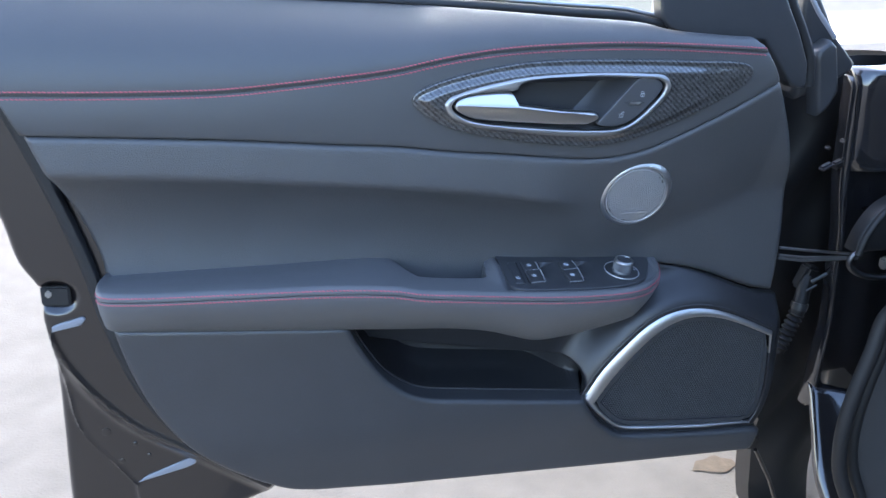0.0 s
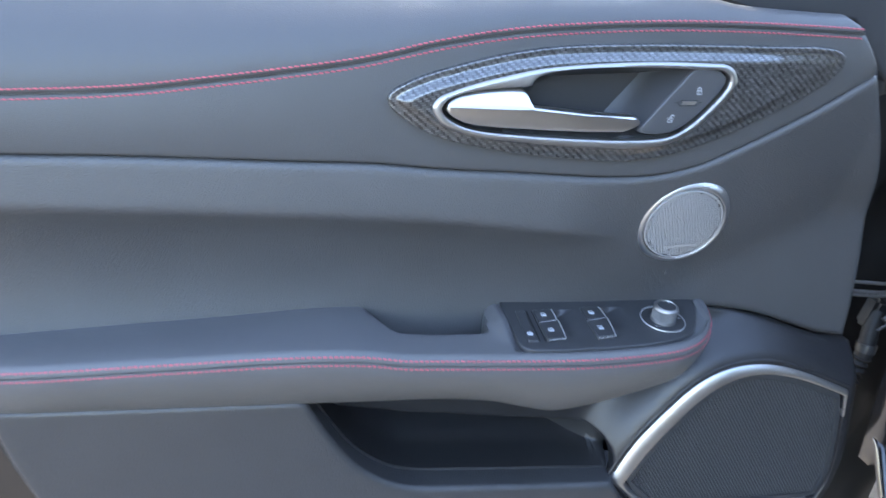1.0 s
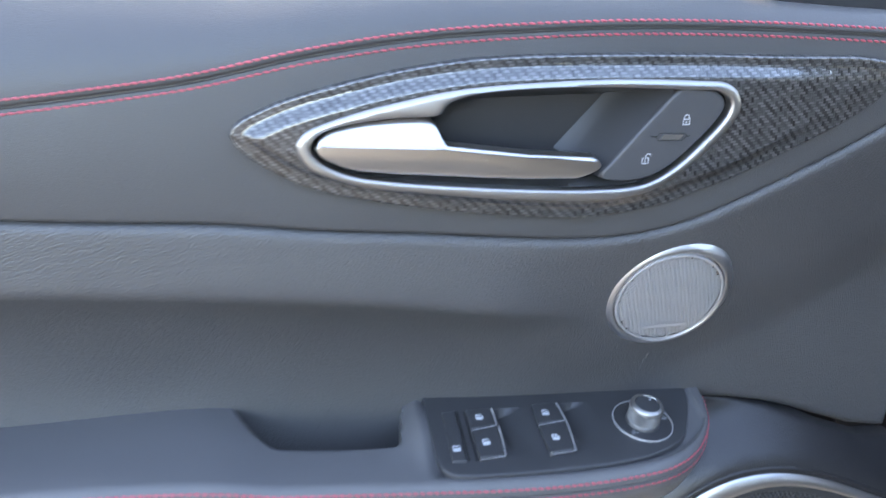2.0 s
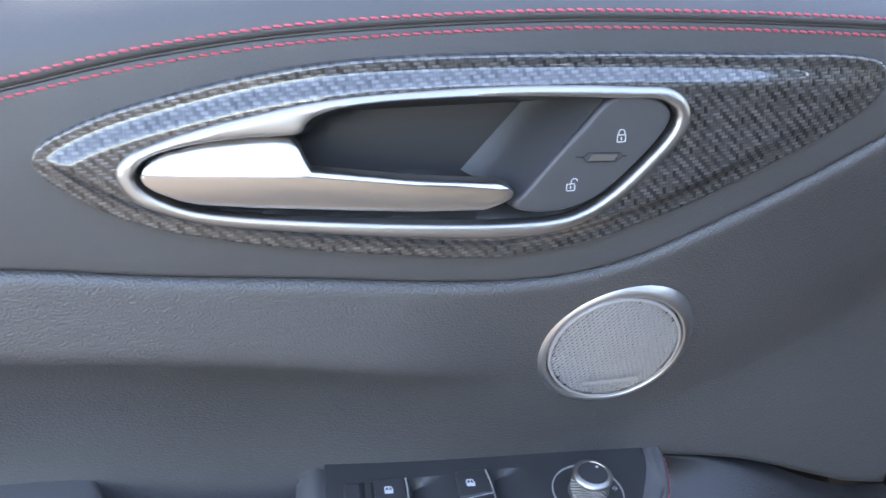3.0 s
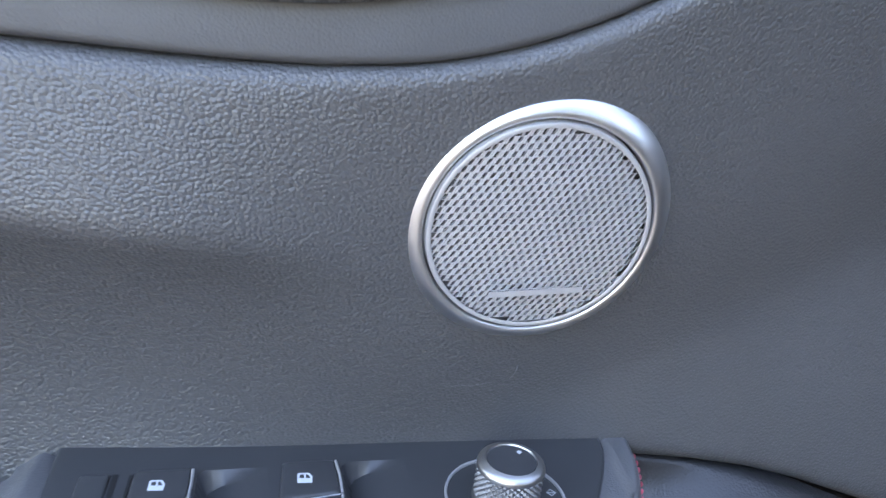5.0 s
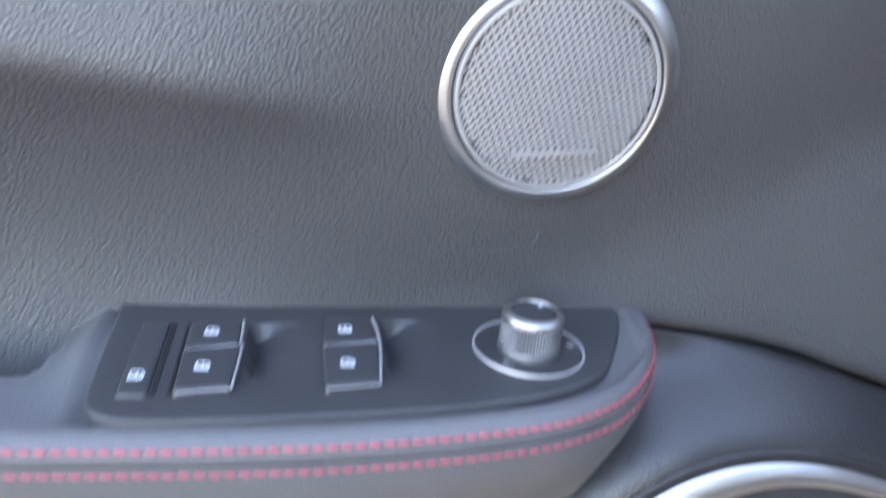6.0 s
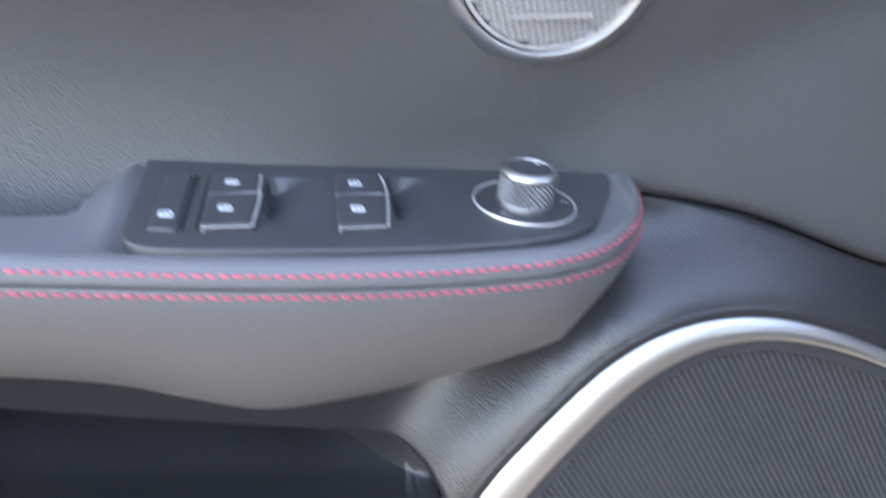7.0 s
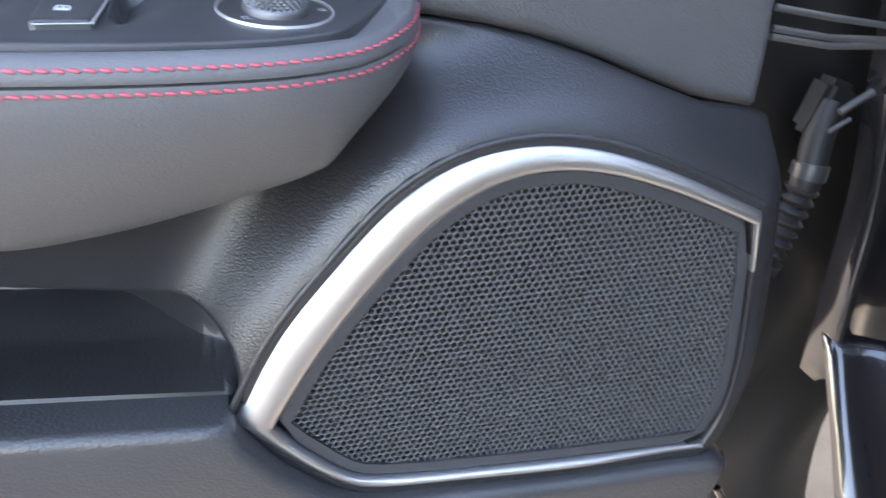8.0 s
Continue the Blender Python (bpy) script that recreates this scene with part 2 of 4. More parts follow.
def fill(outline, holes, step, rings):
    """Triangles over a flat region with a grid inside and rows of points along its edges."""
    from mathutils.geometry import delaunay_2d_cdt
    loops = [dense(np.array(outline), step)] + [dense(np.array(h), step) for h in holes]
    lo, hi = loops[0].min(0), loops[0].max(0)
    gx, gz = np.meshgrid(np.arange(lo[0], hi[0], step), np.arange(lo[1], hi[1], step * 0.87))
    gx = gx + step / 2 * (np.arange(gx.shape[0]) % 2)[:, None]
    free = [np.stack([gx.ravel(), gz.ravel()], 1)]
    edge_pad = max(rings) + step * 0.5 if rings else step * 0.6
    d = np.min([away(free[0], l) for l in loops], 0)
    free[0] = free[0][d > edge_pad]
    for l in loops:
        t = np.roll(l, -1, axis=0) - np.roll(l, 1, axis=0)
        nrm = np.stack([-t[:, 1], t[:, 0]], 1) / np.maximum(np.linalg.norm(t, axis=1), 1e-9)[:, None]
        for r in rings:
            for sgn in (-1, 1):
                q = l + nrm * r * sgn
                dq = np.min([away(q, m) for m in loops], 0)
                free.append(q[dq > r * 0.93])
    p = np.vstack(free)
    ok = inside(p, loops[0])
    for h in loops[1:]:
        ok &= ~inside(p, h)
    p = p[ok]
    pts, edges, base = [], [], 0
    for l in loops:
        pts.append(l)
        edges += [(base + i, base + (i + 1) % len(l)) for i in range(len(l))]
        base += len(l)
    pts = np.vstack(pts + [p])
    v, _, f, *_ = delaunay_2d_cdt([Vector(q) for q in pts], edges, [], 1, 1e-7)
    v = np.array([tuple(q) for q in v])
    f = np.array([tuple(t) for t in f if len(t) == 3])
    mid = v[f].mean(1)
    ok = inside(mid, loops[0])
    for h in loops[1:]:
        ok &= ~inside(mid, h)
    return v, f[ok], loops


def lifted(outline, depth, step=0.006, holes=(), roll=0.0, drop=0.0, thick=0.003, hole_roll=None, hole_drop=0.0):
    """Vertices and faces of a moulded skin: a region in x and z at depth(x, z), whose edges roll back, with a skirt behind them."""
    r = max(roll, hole_roll or 0)
    v, f, loops = fill(outline, holes, step, [r * k for k in (0.12, 0.35, 0.65, 1.0)] if r else [])
    y = np.broadcast_to(depth(v[:, 0], v[:, 1]), (len(v),)).copy()
    if roll:
        t = np.clip(1 - away(v, loops[0]) / roll, 0, 1)
        y += drop * (1 - np.sqrt(np.maximum(0, 1 - t * t)))
    if hole_roll:
        for l in loops[1:]:
            t = np.clip(1 - away(v, l) / hole_roll, 0, 1)
            y += hole_drop * (1 - np.sqrt(np.maximum(0, 1 - t * t)))
    verts = np.stack([v[:, 0], y, v[:, 1]], 1)
    a, b, c = (v[f[:, k]] for k in range(3))
    flip = (b[:, 0] - a[:, 0]) * (c[:, 1] - a[:, 1]) - (b[:, 1] - a[:, 1]) * (c[:, 0] - a[:, 0]) < 0
    f[flip] = f[flip][:, ::-1]
    faces = [tuple(t) for t in f]
    if thick:
        seen = {}
        for t in faces:
            for i in range(3):
                e = (t[i], t[(i + 1) % 3])
                seen[tuple(sorted(e))] = None if tuple(sorted(e)) in seen else e
        rim = [e for e in seen.values() if e]
        idx = {}
        extra = []
        for e in rim:
            for k in e:
                if k not in idx:
                    idx[k] = len(verts) + len(extra)
                    extra.append(verts[k] + (0, thick, 0))
        if extra:
            verts = np.vstack([verts, extra])
        faces += [(b, a, idx[a], idx[b]) for a, b in rim]
    return verts, faces


def skin(name, outline, depth, mat, parent, label="", **k):
    return mesh_object(name, *lifted(outline, depth, **k), mat, parent, label)


def grid_faces(rows, cols, wrap=False):
    return [(i * cols + j, i * cols + (j + 1) % cols, (i + 1) * cols + (j + 1) % cols, (i + 1) * cols + j)
            for i in range(rows - 1) for j in range(cols if wrap else cols - 1)]


def loft(name, sections, mat, parent, label="", wrap=False):
    s = np.array(sections, float)
    return mesh_object(name, s.reshape(-1, 3), grid_faces(s.shape[0], s.shape[1], wrap), mat, parent, label)


def tube(name, line, radius, mat, parent, label="", sides=8, flat=1.0):
    """A round bar along a line of places; radius may be one number or one for each place."""
    line = np.array(line, float)
    rad = np.broadcast_to(radius, (len(line),))
    t = np.gradient(line, axis=0)
    t /= np.maximum(np.linalg.norm(t, axis=1), 1e-9)[:, None]
    secs = []
    side = np.cross(t[0], (0.3, 0.5, 0.81))
    for p, d, r in zip(line, t, rad):
        side = side - d * side.dot(d)
        side /= np.linalg.norm(side)
        up = np.cross(d, side)
        secs.append([p + r * (math.cos(a) * side + flat * math.sin(a) * up) for a in np.linspace(0, 2 * math.pi, sides, endpoint=False)])
    verts = np.array(secs).reshape(-1, 3)
    faces = grid_faces(len(line), sides, True) + [tuple(range(sides))[::-1], tuple(range(len(verts) - sides, len(verts)))]
    return mesh_object(name, verts, faces, mat, parent, label)


def lathe(name, profile, m, mat, parent, label="", sides=64):
    """A turned body: profile of (radius, height), standing on the pose m."""
    secs = [[m @ Vector((r * math.cos(a), r * math.sin(a), h)) for a in np.linspace(0, 2 * math.pi, sides, endpoint=False)] for r, h in profile]
    return mesh_object(name, np.array(secs).reshape(-1, 3), grid_faces(len(profile), sides, True), mat, parent, label)


def box(name, size, m, mat, parent, label="", bevel=0.002):
    bm = bmesh.new()
    bmesh.ops.create_cube(bm, size=1, matrix=m @ Matrix.Diagonal((*size, 1)))
    if bevel:
        bmesh.ops.bevel(bm, geom=bm.edges[:], offset=bevel, segments=2, affect="EDGES")
    return part(name, bm, mat, parent, label)


# ---- the plan of the door, in x along it and z up ----
SEAM = Curve((-0.36, 0.907), (-0.272, 0.904), (-0.163, 0.900), (-0.05, 0.899), (0.011, 0.903), (0.071, 0.908), (0.133, 0.9145), (0.196, 0.926),
             (0.26, 0.9335), (0.325, 0.936), (0.391, 0.936), (0.46, 0.933), (0.531, 0.928), (0.60, 0.922))
LIP = Curve((-0.36, 0.867), (-0.261, 0.861), (-0.17, 0.855), (-0.054, 0.847), (0.068, 0.836), (0.14, 0.830), (0.196, 0.822), (0.263, 0.815),
            (0.332, 0.807), (0.367, 0.8045), (0.402, 0.8055), (0.438, 0.813), (0.472, 0.826), (0.541, 0.857), (0.62, 0.900))
BELT = Curve((-0.4, 1.017), (0.029, 0.988), (0.142, 0.981), (0.274, 0.971), (0.342, 0.965), (0.43, 0.957), (0.458, 0.950), (0.529, 0.942), (0.58, 0.938))
REAR = [(-0.35, 1.012), (-0.278, 0.903), (-0.261, 0.861), (-0.238, 0.786), (-0.215, 0.694), (-0.205, 0.627)]
ARM_LOW = Curve((-0.22, 0.629), (-0.205, 0.627), (-0.141, 0.621), (-0.045, 0.613), (0.067, 0.604), (0.125, 0.599), (0.197, 0.593), (0.248, 0.584),
                (0.278, 0.574), (0.307, 0.566), (0.346, 0.568), (0.391, 0.576), (0.437, 0.587), (0.49, 0.600))
ARM_FRONT = Curve((-0.23, 0.683), (-0.07, 0.682), (0.057, 0.679), (0.123, 0.673), (0.156, 0.666), (0.19, 0.662), (0.26, 0.6545), (0.33, 0.6485),
                  (0.403, 0.6435), (0.454, 0.641), (0.50, 0.639))
ARM_BACK = Curve((-0.23, 0.678), (-0.14, 0.678), (-0.007, 0.677), (0.091, 0.677), (0.126, 0.674), (0.16, 0.666), (0.20, 0.660),
                 (0.24, 0.659), (0.25, 0.661), (0.256, 0.6645), (0.264, 0.6655), (0.35, 0.6580), (0.50, 0.645))
RIDGE = [(0.470, 0.638), (0.493, 0.634), (0.520, 0.628), (0.548, 0.620), (0.577, 0.609), (0.608, 0.595), (0.641, 0.581), (0.681, 0.571)]
FRONT_EDGE = [(0.599, 0.889), (0.613, 0.868), (0.627, 0.844), (0.649, 0.80), (0.667, 0.757), (0.678, 0.70), (0.682, 0.656), (0.683, 0.61), (0.681, 0.571)]
SPEAKER = np.vstack([spline([(0.389, 0.450), (0.414, 0.496), (0.443, 0.528), (0.470, 0.557), (0.497, 0.574), (0.523, 0.581), (0.544, 0.582), (0.572, 0.576),
                             (0.608, 0.561), (0.657, 0.536)], 70),
                     spline([(0.660, 0.504), (0.663, 0.443), (0.659, 0.408), (0.648, 0.383)], 20),
                     spline([(0.630, 0.3835), (0.560, 0.386), (0.495, 0.392), (0.445, 0.398), (0.434, 0.403), (0.407, 0.428), (0.392, 0.444)], 40)])
SPEAKER_IN = np.vstack([spline([(0.403, 0.446), (0.429, 0.487), (0.455, 0.518), (0.483, 0.547), (0.510, 0.564), (0.531, 0.569), (0.551, 0.569), (0.573, 0.564),
                                (0.603, 0.553), (0.654, 0.528)], 70),
                        spline([(0.657, 0.500), (0.659, 0.444), (0.655, 0.410), (0.644, 0.387)], 20),
                        spline([(0.63, 0.388), (0.527, 0.395), (0.446, 0.405), (0.434, 0.412), (0.413, 0.433)], 40)])
POCKET_EDGE = spline([(0.067, 0.606), (0.083, 0.572), (0.110, 0.528), (0.135, 0.505), (0.160, 0.492), (0.236, 0.480), (0.383, 0.462)], 60)
LOWER_LEFT = spline([(-0.205, 0.628), (-0.194, 0.573), (-0.175, 0.515), (-0.142, 0.457), (-0.085, 0.401), (-0.023, 0.363), (0.014, 0.355)], 50)

door = thing("car_door", (0.2, 0.88, 0.33), "open black car door with leather trim and red stitching", "car door")


# ---- trim panels ----
def pad_depth(x, z):
    h, full = z - SEAM(x), BELT(x) - SEAM(x)
    q = np.clip(h / np.maximum(full, 0.01), 0, 1)
    return 0.850 + 0.060 * q**2 * np.clip(full / 0.06, 0, 1)


def insert_depth(x, z):
    s = np.clip((z - LIP(x)) / np.maximum(SEAM(x) - LIP(x), 0.01), 0, 1)
    return 0.853 - 0.002 * np.sin(math.pi * s)


FOLD = Curve((-0.30, 0.820), (-0.1, 0.804), (0.059, 0.7885), (0.146, 0.779), (0.23, 0.768), (0.297, 0.756), (0.35, 0.745), (0.382, 0.733), (0.44, 0.70), (0.6, 0.60))


def mid_depth(x, z):
    g = np.maximum(LIP(x) - z, 0)
    h = FOLD(x) - z
    left = 0.853 + 0.055 * (1 - np.exp(-0.5 * (h + np.sqrt(h * h + 0.000008)) / 0.048)) - 1.5 * np.maximum(0, h - 0.055) ** 2
    slope = 0.851 + 0.33 * g + 1.5 * np.maximum(0, g - 0.08) ** 2
    wall = 0.905 + 0.08 * np.maximum(0, x - 0.49)
    right = 0.5 * (slope + wall - np.sqrt((slope - wall) ** 2 + 0.00010))
    w = smooth((x - 0.29) / 0.11)
    return left * (1 - w) + right * w


def pod_depth(x, z):
    d = away(np.stack([x, z], 1), SPEAKER)
    return 0.870 + 0.040 * smooth((d - 0.003) / 0.044)


def lower_depth(x, z):
    return 0.852 + 0.012 * smooth((0.46 - z) / 0.12)


skin("upper_pad", join(BELT.run(-0.33, 0.562, 90), [(0.572, 0.931)], SEAM.run(0.577, -0.279, 120)), pad_depth, SMOOTH_LEATHER, door,
     "black leather upper pad with a stitched seam", step=0.008, roll=0.0035, drop=0.003, thick=0.006)
CARBON = spline([(0.1506, 0.8850), (0.1535, 0.8905), (0.162, 0.8955), (0.181, 0.903), (0.213, 0.911), (0.250, 0.918), (0.286, 0.922), (0.324, 0.923), (0.375, 0.922),
                 (0.428, 0.920), (0.484, 0.917), (0.535, 0.9145), (0.553, 0.910), (0.558, 0.903), (0.553, 0.892), (0.534, 0.878), (0.506, 0.864),
                 (0.463, 0.844), (0.434, 0.834), (0.405, 0.826), (0.376, 0.822), (0.348, 0.822), (0.306, 0.827), (0.266, 0.833), (0.228, 0.841),
                 (0.196, 0.850), (0.174, 0.861), (0.1590, 0.8725), (0.1525, 0.8790)], 150, True)
BEZEL = spline([(0.186, 0.879), (0.191, 0.886), (0.200, 0.890), (0.224, 0.897), (0.249, 0.902), (0.273, 0.906), (0.297, 0.908), (0.334, 0.909),
                (0.373, 0.909), (0.425, 0.906), (0.442, 0.904), (0.450, 0.898), (0.453, 0.889), (0.449, 0.879), (0.434, 0.862), (0.418, 0.848),
                (0.402, 0.839), (0.385, 0.835), (0.360, 0.834), (0.306, 0.839), (0.255, 0.846), (0.225, 0.851), (0.207, 0.857), (0.193, 0.864),
                (0.187, 0.873)], 140, True)
CUP = spline([(0.269, 0.893), (0.272, 0.898), (0.282, 0.902), (0.297, 0.904), (0.334, 0.905), (0.373, 0.904), (0.415, 0.901), (0.437, 0.899),
              (0.445, 0.893), (0.444, 0.885), (0.428, 0.866), (0.412, 0.852), (0.399, 0.845), (0.382, 0.842), (0.293, 0.848), (0.219, 0.859),
              (0.205, 0.865), (0.197, 0.871), (0.194, 0.877), (0.199, 0.884), (0.214, 0.889), (0.243, 0.892), (0.262, 0.892)], 130, True)


def shrunk(line, d):
    """The closed outline moved inwards by d."""
    t = np.roll(line, -1, axis=0) - np.roll(line, 1, axis=0)
    n = np.stack([-t[:, 1], t[:, 0]], 1) / np.linalg.norm(t, axis=1)[:, None]
    area = 0.5 * np.sum(line[:, 0] * np.roll(line[:, 1], -1) - np.roll(line[:, 0], -1) * line[:, 1])
    q = line + n * d * (1 if area > 0 else -1)
    return q[away(q, line) > abs(d) * 0.9]


skin("upper_insert", join(SEAM.run(-0.279, 0.578, 120), [(0.589, 0.907)], LIP.run(0.599, -0.262, 120)), insert_depth, SMOOTH_LEATHER, door,
     "black leather insert round the door handle", step=0.008, holes=[shrunk(CARBON, 0.006)], roll=0.0028, drop=0.0028, thick=0.010)

mid_bottom = spline([(0.470, 0.637), (0.40, 0.632), (0.30, 0.625), (0.25, 0.59), (0.17, 0.588), (0.10, 0.605), (0.06, 0.645), (-0.213, 0.66)], 60)
mid_top = LIP.run(-0.262, 0.599, 120)
mid_top[:, 1] += 0.0005
skin("middle_panel", join(mid_top, spline(FRONT_EDGE, 40), np.array(RIDGE)[::-1], mid_bottom, spline(REAR[2:5], 20)[::-1]), mid_depth, LEATHER, door,
     "grained black leather middle panel", step=0.005, roll=0.008, drop=0.010, thick=0.01)

# armrest, swept round its front contour
CONTOUR = spline([(-0.2135, 0.885), (-0.216, 0.855), (-0.207, 0.834), (-0.17, 0.824), (-0.05, 0.816), (0.09, 0.812), (0.25, 0.811), (0.31, 0.810), (0.35, 0.811),
                  (0.40, 0.816), (0.43, 0.823), (0.455, 0.838), (0.474, 0.860), (0.485, 0.888), (0.489, 0.920)], 320)


def arm_section(x, y):
    bx = min(max(x, -0.195), 0.476)
    b = np.array((bx, 0.922))
    f = np.array((x, y))
    d = (b - f) / np.linalg.norm(b - f)
    zf, zb, zl = float(ARM_FRONT(x)), float(ARM_BACK(bx)), float(ARM_LOW(x))
    zf += (0.6602 - 0.095 * (x - 0.30) + 0.12 * (y - 0.862) - zf) * float(smooth((x - 0.445) / 0.03))
    r = 0.008
    length = np.linalg.norm(b - f)
    cup = float(smooth((bx - 0.105) / 0.055) * (1 - smooth((bx - 0.239) / 0.013)))
    top = [(*(b + (f - b) * k), zb + (zf - zb) * smooth((k - 0.42) / 0.46) - 0.062 * cup**0.5 * (1 - np.sqrt(1 - np.clip((0.62 * cup - k) / 0.11, 0, 1) ** 2)) - 0.003 * float(smooth(((b + (f - b) * k)[0] - 0.2585) / 0.004) * smooth((0.4765 - (b + (f - b) * k)[0]) / 0.005)) * smooth((0.93 - k) / 0.08)
            - 0.024 * float(smooth(((b + (f - b) * k)[0] - 0.268) / 0.006) * smooth((0.408 - (b + (f - b) * k)[0]) / 0.008)) * smooth((0.87 - k) / 0.06)) for k in np.linspace(0, 1 - r / length, 48)]
    top += [(*(f + d * r * (1 - math.sin(a))), zf - r * (1 - math.cos(a))) for a in np.linspace(0.2, math.pi / 2, 7)]
    zs = zf - r
    top += [(*(f + d * 0.0004), zs - 0.0012), (*(f + d * 0.003), zs - 0.0018)]
    low_y = 0.850 + max(0, y - 0.83) * 0.8
    low = np.array((x - 0.022 * float(smooth((x - 0.42) / 0.07)), max(low_y, y + 0.004)))
    bottom = [(*(f + d * 0.003), zs - 0.0018), (*(f + d * 0.0006), zs - 0.0024), (*(f + d * 0.0002), zs - 0.0045)]
    for k in np.linspace(0.1, 1, 12):
        p = f + (low - f) * k**1.6
        bottom.append((*p, zs - 0.0045 + (zl - zs + 0.0045) * k))
    bottom += [(*(low + d * 0.004), zl - 0.002), (*(low + d * 0.03), zl - 0.001)]
    return top, bottom


arm_tops, arm_lows = zip(*[arm_section(x, y) for x, y in CONTOUR])
armrest = loft("armrest_top", arm_tops, ARM_LEATHER, door, "black leather armrest top")
loft("armrest_side", arm_lows, ARM_LEATHER, door, "black leather armrest side")

# lower panel, speaker pod and map pocket
lower_outline = join(ARM_LOW.run(-0.205, 0.067, 40), POCKET_EDGE, [(0.389, 0.447)], spline([(0.405, 0.424), (0.432, 0.399), (0.446, 0.393), (0.495, 0.387), (0.56, 0.381), (0.650, 0.377)], 40),
                     [(0.662, 0.372), (0.654, 0.338)], [(0.444, 0.341), (0.278, 0.345), (0.12, 0.349)], LOWER_LEFT[::-1])
skin("lower_panel", lower_outline, lower_depth, HARD_PLASTIC, door, "black moulded lower door panel", step=0.009, roll=0.007, drop=0.006, thick=0.034)

SPEAKER[:70] += np.array((-0.0042, 0.0028)) * smooth((0.58 - SPEAKER[:70, :1]) / 0.1)
for line in (SPEAKER, SPEAKER_IN):
    for _ in range(25):
        line[1:69] = (line[:68] + 2 * line[1:69] + line[2:70]) / 4
LINER = [(0.06, 0.566), (0.146, 0.546), (0.246, 0.526), (0.334, 0.510), (0.362, 0.505), (0.377, 0.500), (0.386, 0.491), (0.389, 0.479), (0.3885, 0.464), (0.388, 0.450)]
pod_outline = join(RIDGE, [(0.679, 0.54), (0.674, 0.44), (0.664, 0.40), (0.652, 0.374)], [(0.56, 0.378), (0.445, 0.388), (0.40, 0.42), (0.384, 0.44)],
                   spline(LINER, 40)[::-1], [(0.06, 0.585), (0.25, 0.580)])
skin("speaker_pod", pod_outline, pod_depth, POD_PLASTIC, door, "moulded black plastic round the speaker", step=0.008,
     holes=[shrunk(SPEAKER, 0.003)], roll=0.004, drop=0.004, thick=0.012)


def pocket_depth(x, z):
    d = away(np.stack([x, z], 1), POCKET_EDGE, False)
    return 0.8805 + 0.090 * smooth((d - 0.001) / 0.014) - 0.060 * smooth((x - 0.318) / 0.068) * smooth((d - 0.001) / 0.014)


skin("map_pocket", join(POCKET_EDGE + (-0.0006, -0.0006), [(0.3855, 0.4615), (0.395, 0.48), (0.395, 0.52), (0.06, 0.61)]), pocket_depth, POCKET_PLASTIC, door,
     "deep black map pocket", step=0.003, roll=0.022, drop=0.0, thick=0.0)

# the large speaker
trim_sections = []
for o, i in zip(SPEAKER, SPEAKER_IN):
    w = np.linalg.norm(i - o)
    sec = [(o[0], 0.882, o[1])]
    for t in np.linspace(0, 1, 13):
        p = o + (i - o) * t
        rise = min(0.0048, 0.55 * w) * math.sqrt(max(0, 1 - (2 * (t - 0.5)) ** 2))
        sec.append((p[0], 0.8724 - rise - 0.0026 * t, p[1]))
    sec.append((i[0], 0.882, i[1]))
    trim_sections.append(sec)
trim_sections.append(trim_sections[0])
speaker = loft("speaker_trim", trim_sections[89:-1] + trim_sections[:71], TRIM_METAL, door, "satin silver speaker trim")
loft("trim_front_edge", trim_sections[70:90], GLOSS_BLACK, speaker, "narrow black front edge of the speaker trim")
bead = SPEAKER[:70]
tangent = np.gradient(bead, axis=0)
bead = bead + np.stack([-tangent[:, 1], tangent[:, 0]], 1) / np.linalg.norm(tangent, axis=1)[:, None] * 0.0032
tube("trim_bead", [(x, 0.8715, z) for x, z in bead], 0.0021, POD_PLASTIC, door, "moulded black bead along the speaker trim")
rim_in = shrunk(SPEAKER_IN, 0.007)
skin("grille_rim", shrunk(SPEAKER_IN, 0.0004), lambda x, z: 0.871 + 0 * x, SATIN_BLACK, speaker, "", step=0.006, holes=[rim_in], roll=0.0015, drop=0.001, thick=0.006)


def honeycomb(outline, pitch, hole, y, depth):
    """Hexagonal cells with round holes, each hole a short bore."""
    lo, hi = outline.min(0), outline.max(0)
    rows = int((hi[1] - lo[1]) / (pitch * 0.866)) + 2
    cols = int((hi[0] - lo[0]) / pitch) + 2
    c = np.array([(lo[0] + (j + 0.5 * (i % 2)) * pitch, lo[1] + i * pitch * 0.866) for i in range(rows) for j in range(cols)])
    c = c[inside(c, outline)]
    verts, faces = [], []
    out = [(pitch / math.sqrt(3) * math.cos(a), pitch / math.sqrt(3) * math.sin(a)) for a in [math.pi / 6 + k * math.pi / 3 for k in range(6)]]
    ins = [(hole * math.cos(a), hole * math.sin(a)) for a in [math.pi / 6 + k * math.pi / 3 for k in range(6)]]
    for x, z in c:
        b = len(verts)
        verts += [(x + u, y, z + v) for u, v in out]
        verts += [(x + u, y + 0.0002, z + v) for u, v in ins]
        verts += [(x + u, y + depth, z + v) for u, v in ins]
        for k in range(6):
            m = (k + 1) % 6
            faces += [(b + k, b + m, b + 6 + m, b + 6 + k), (b + 6 + k, b + 6 + m, b + 12 + m, b + 12 + k)]
    return verts, faces


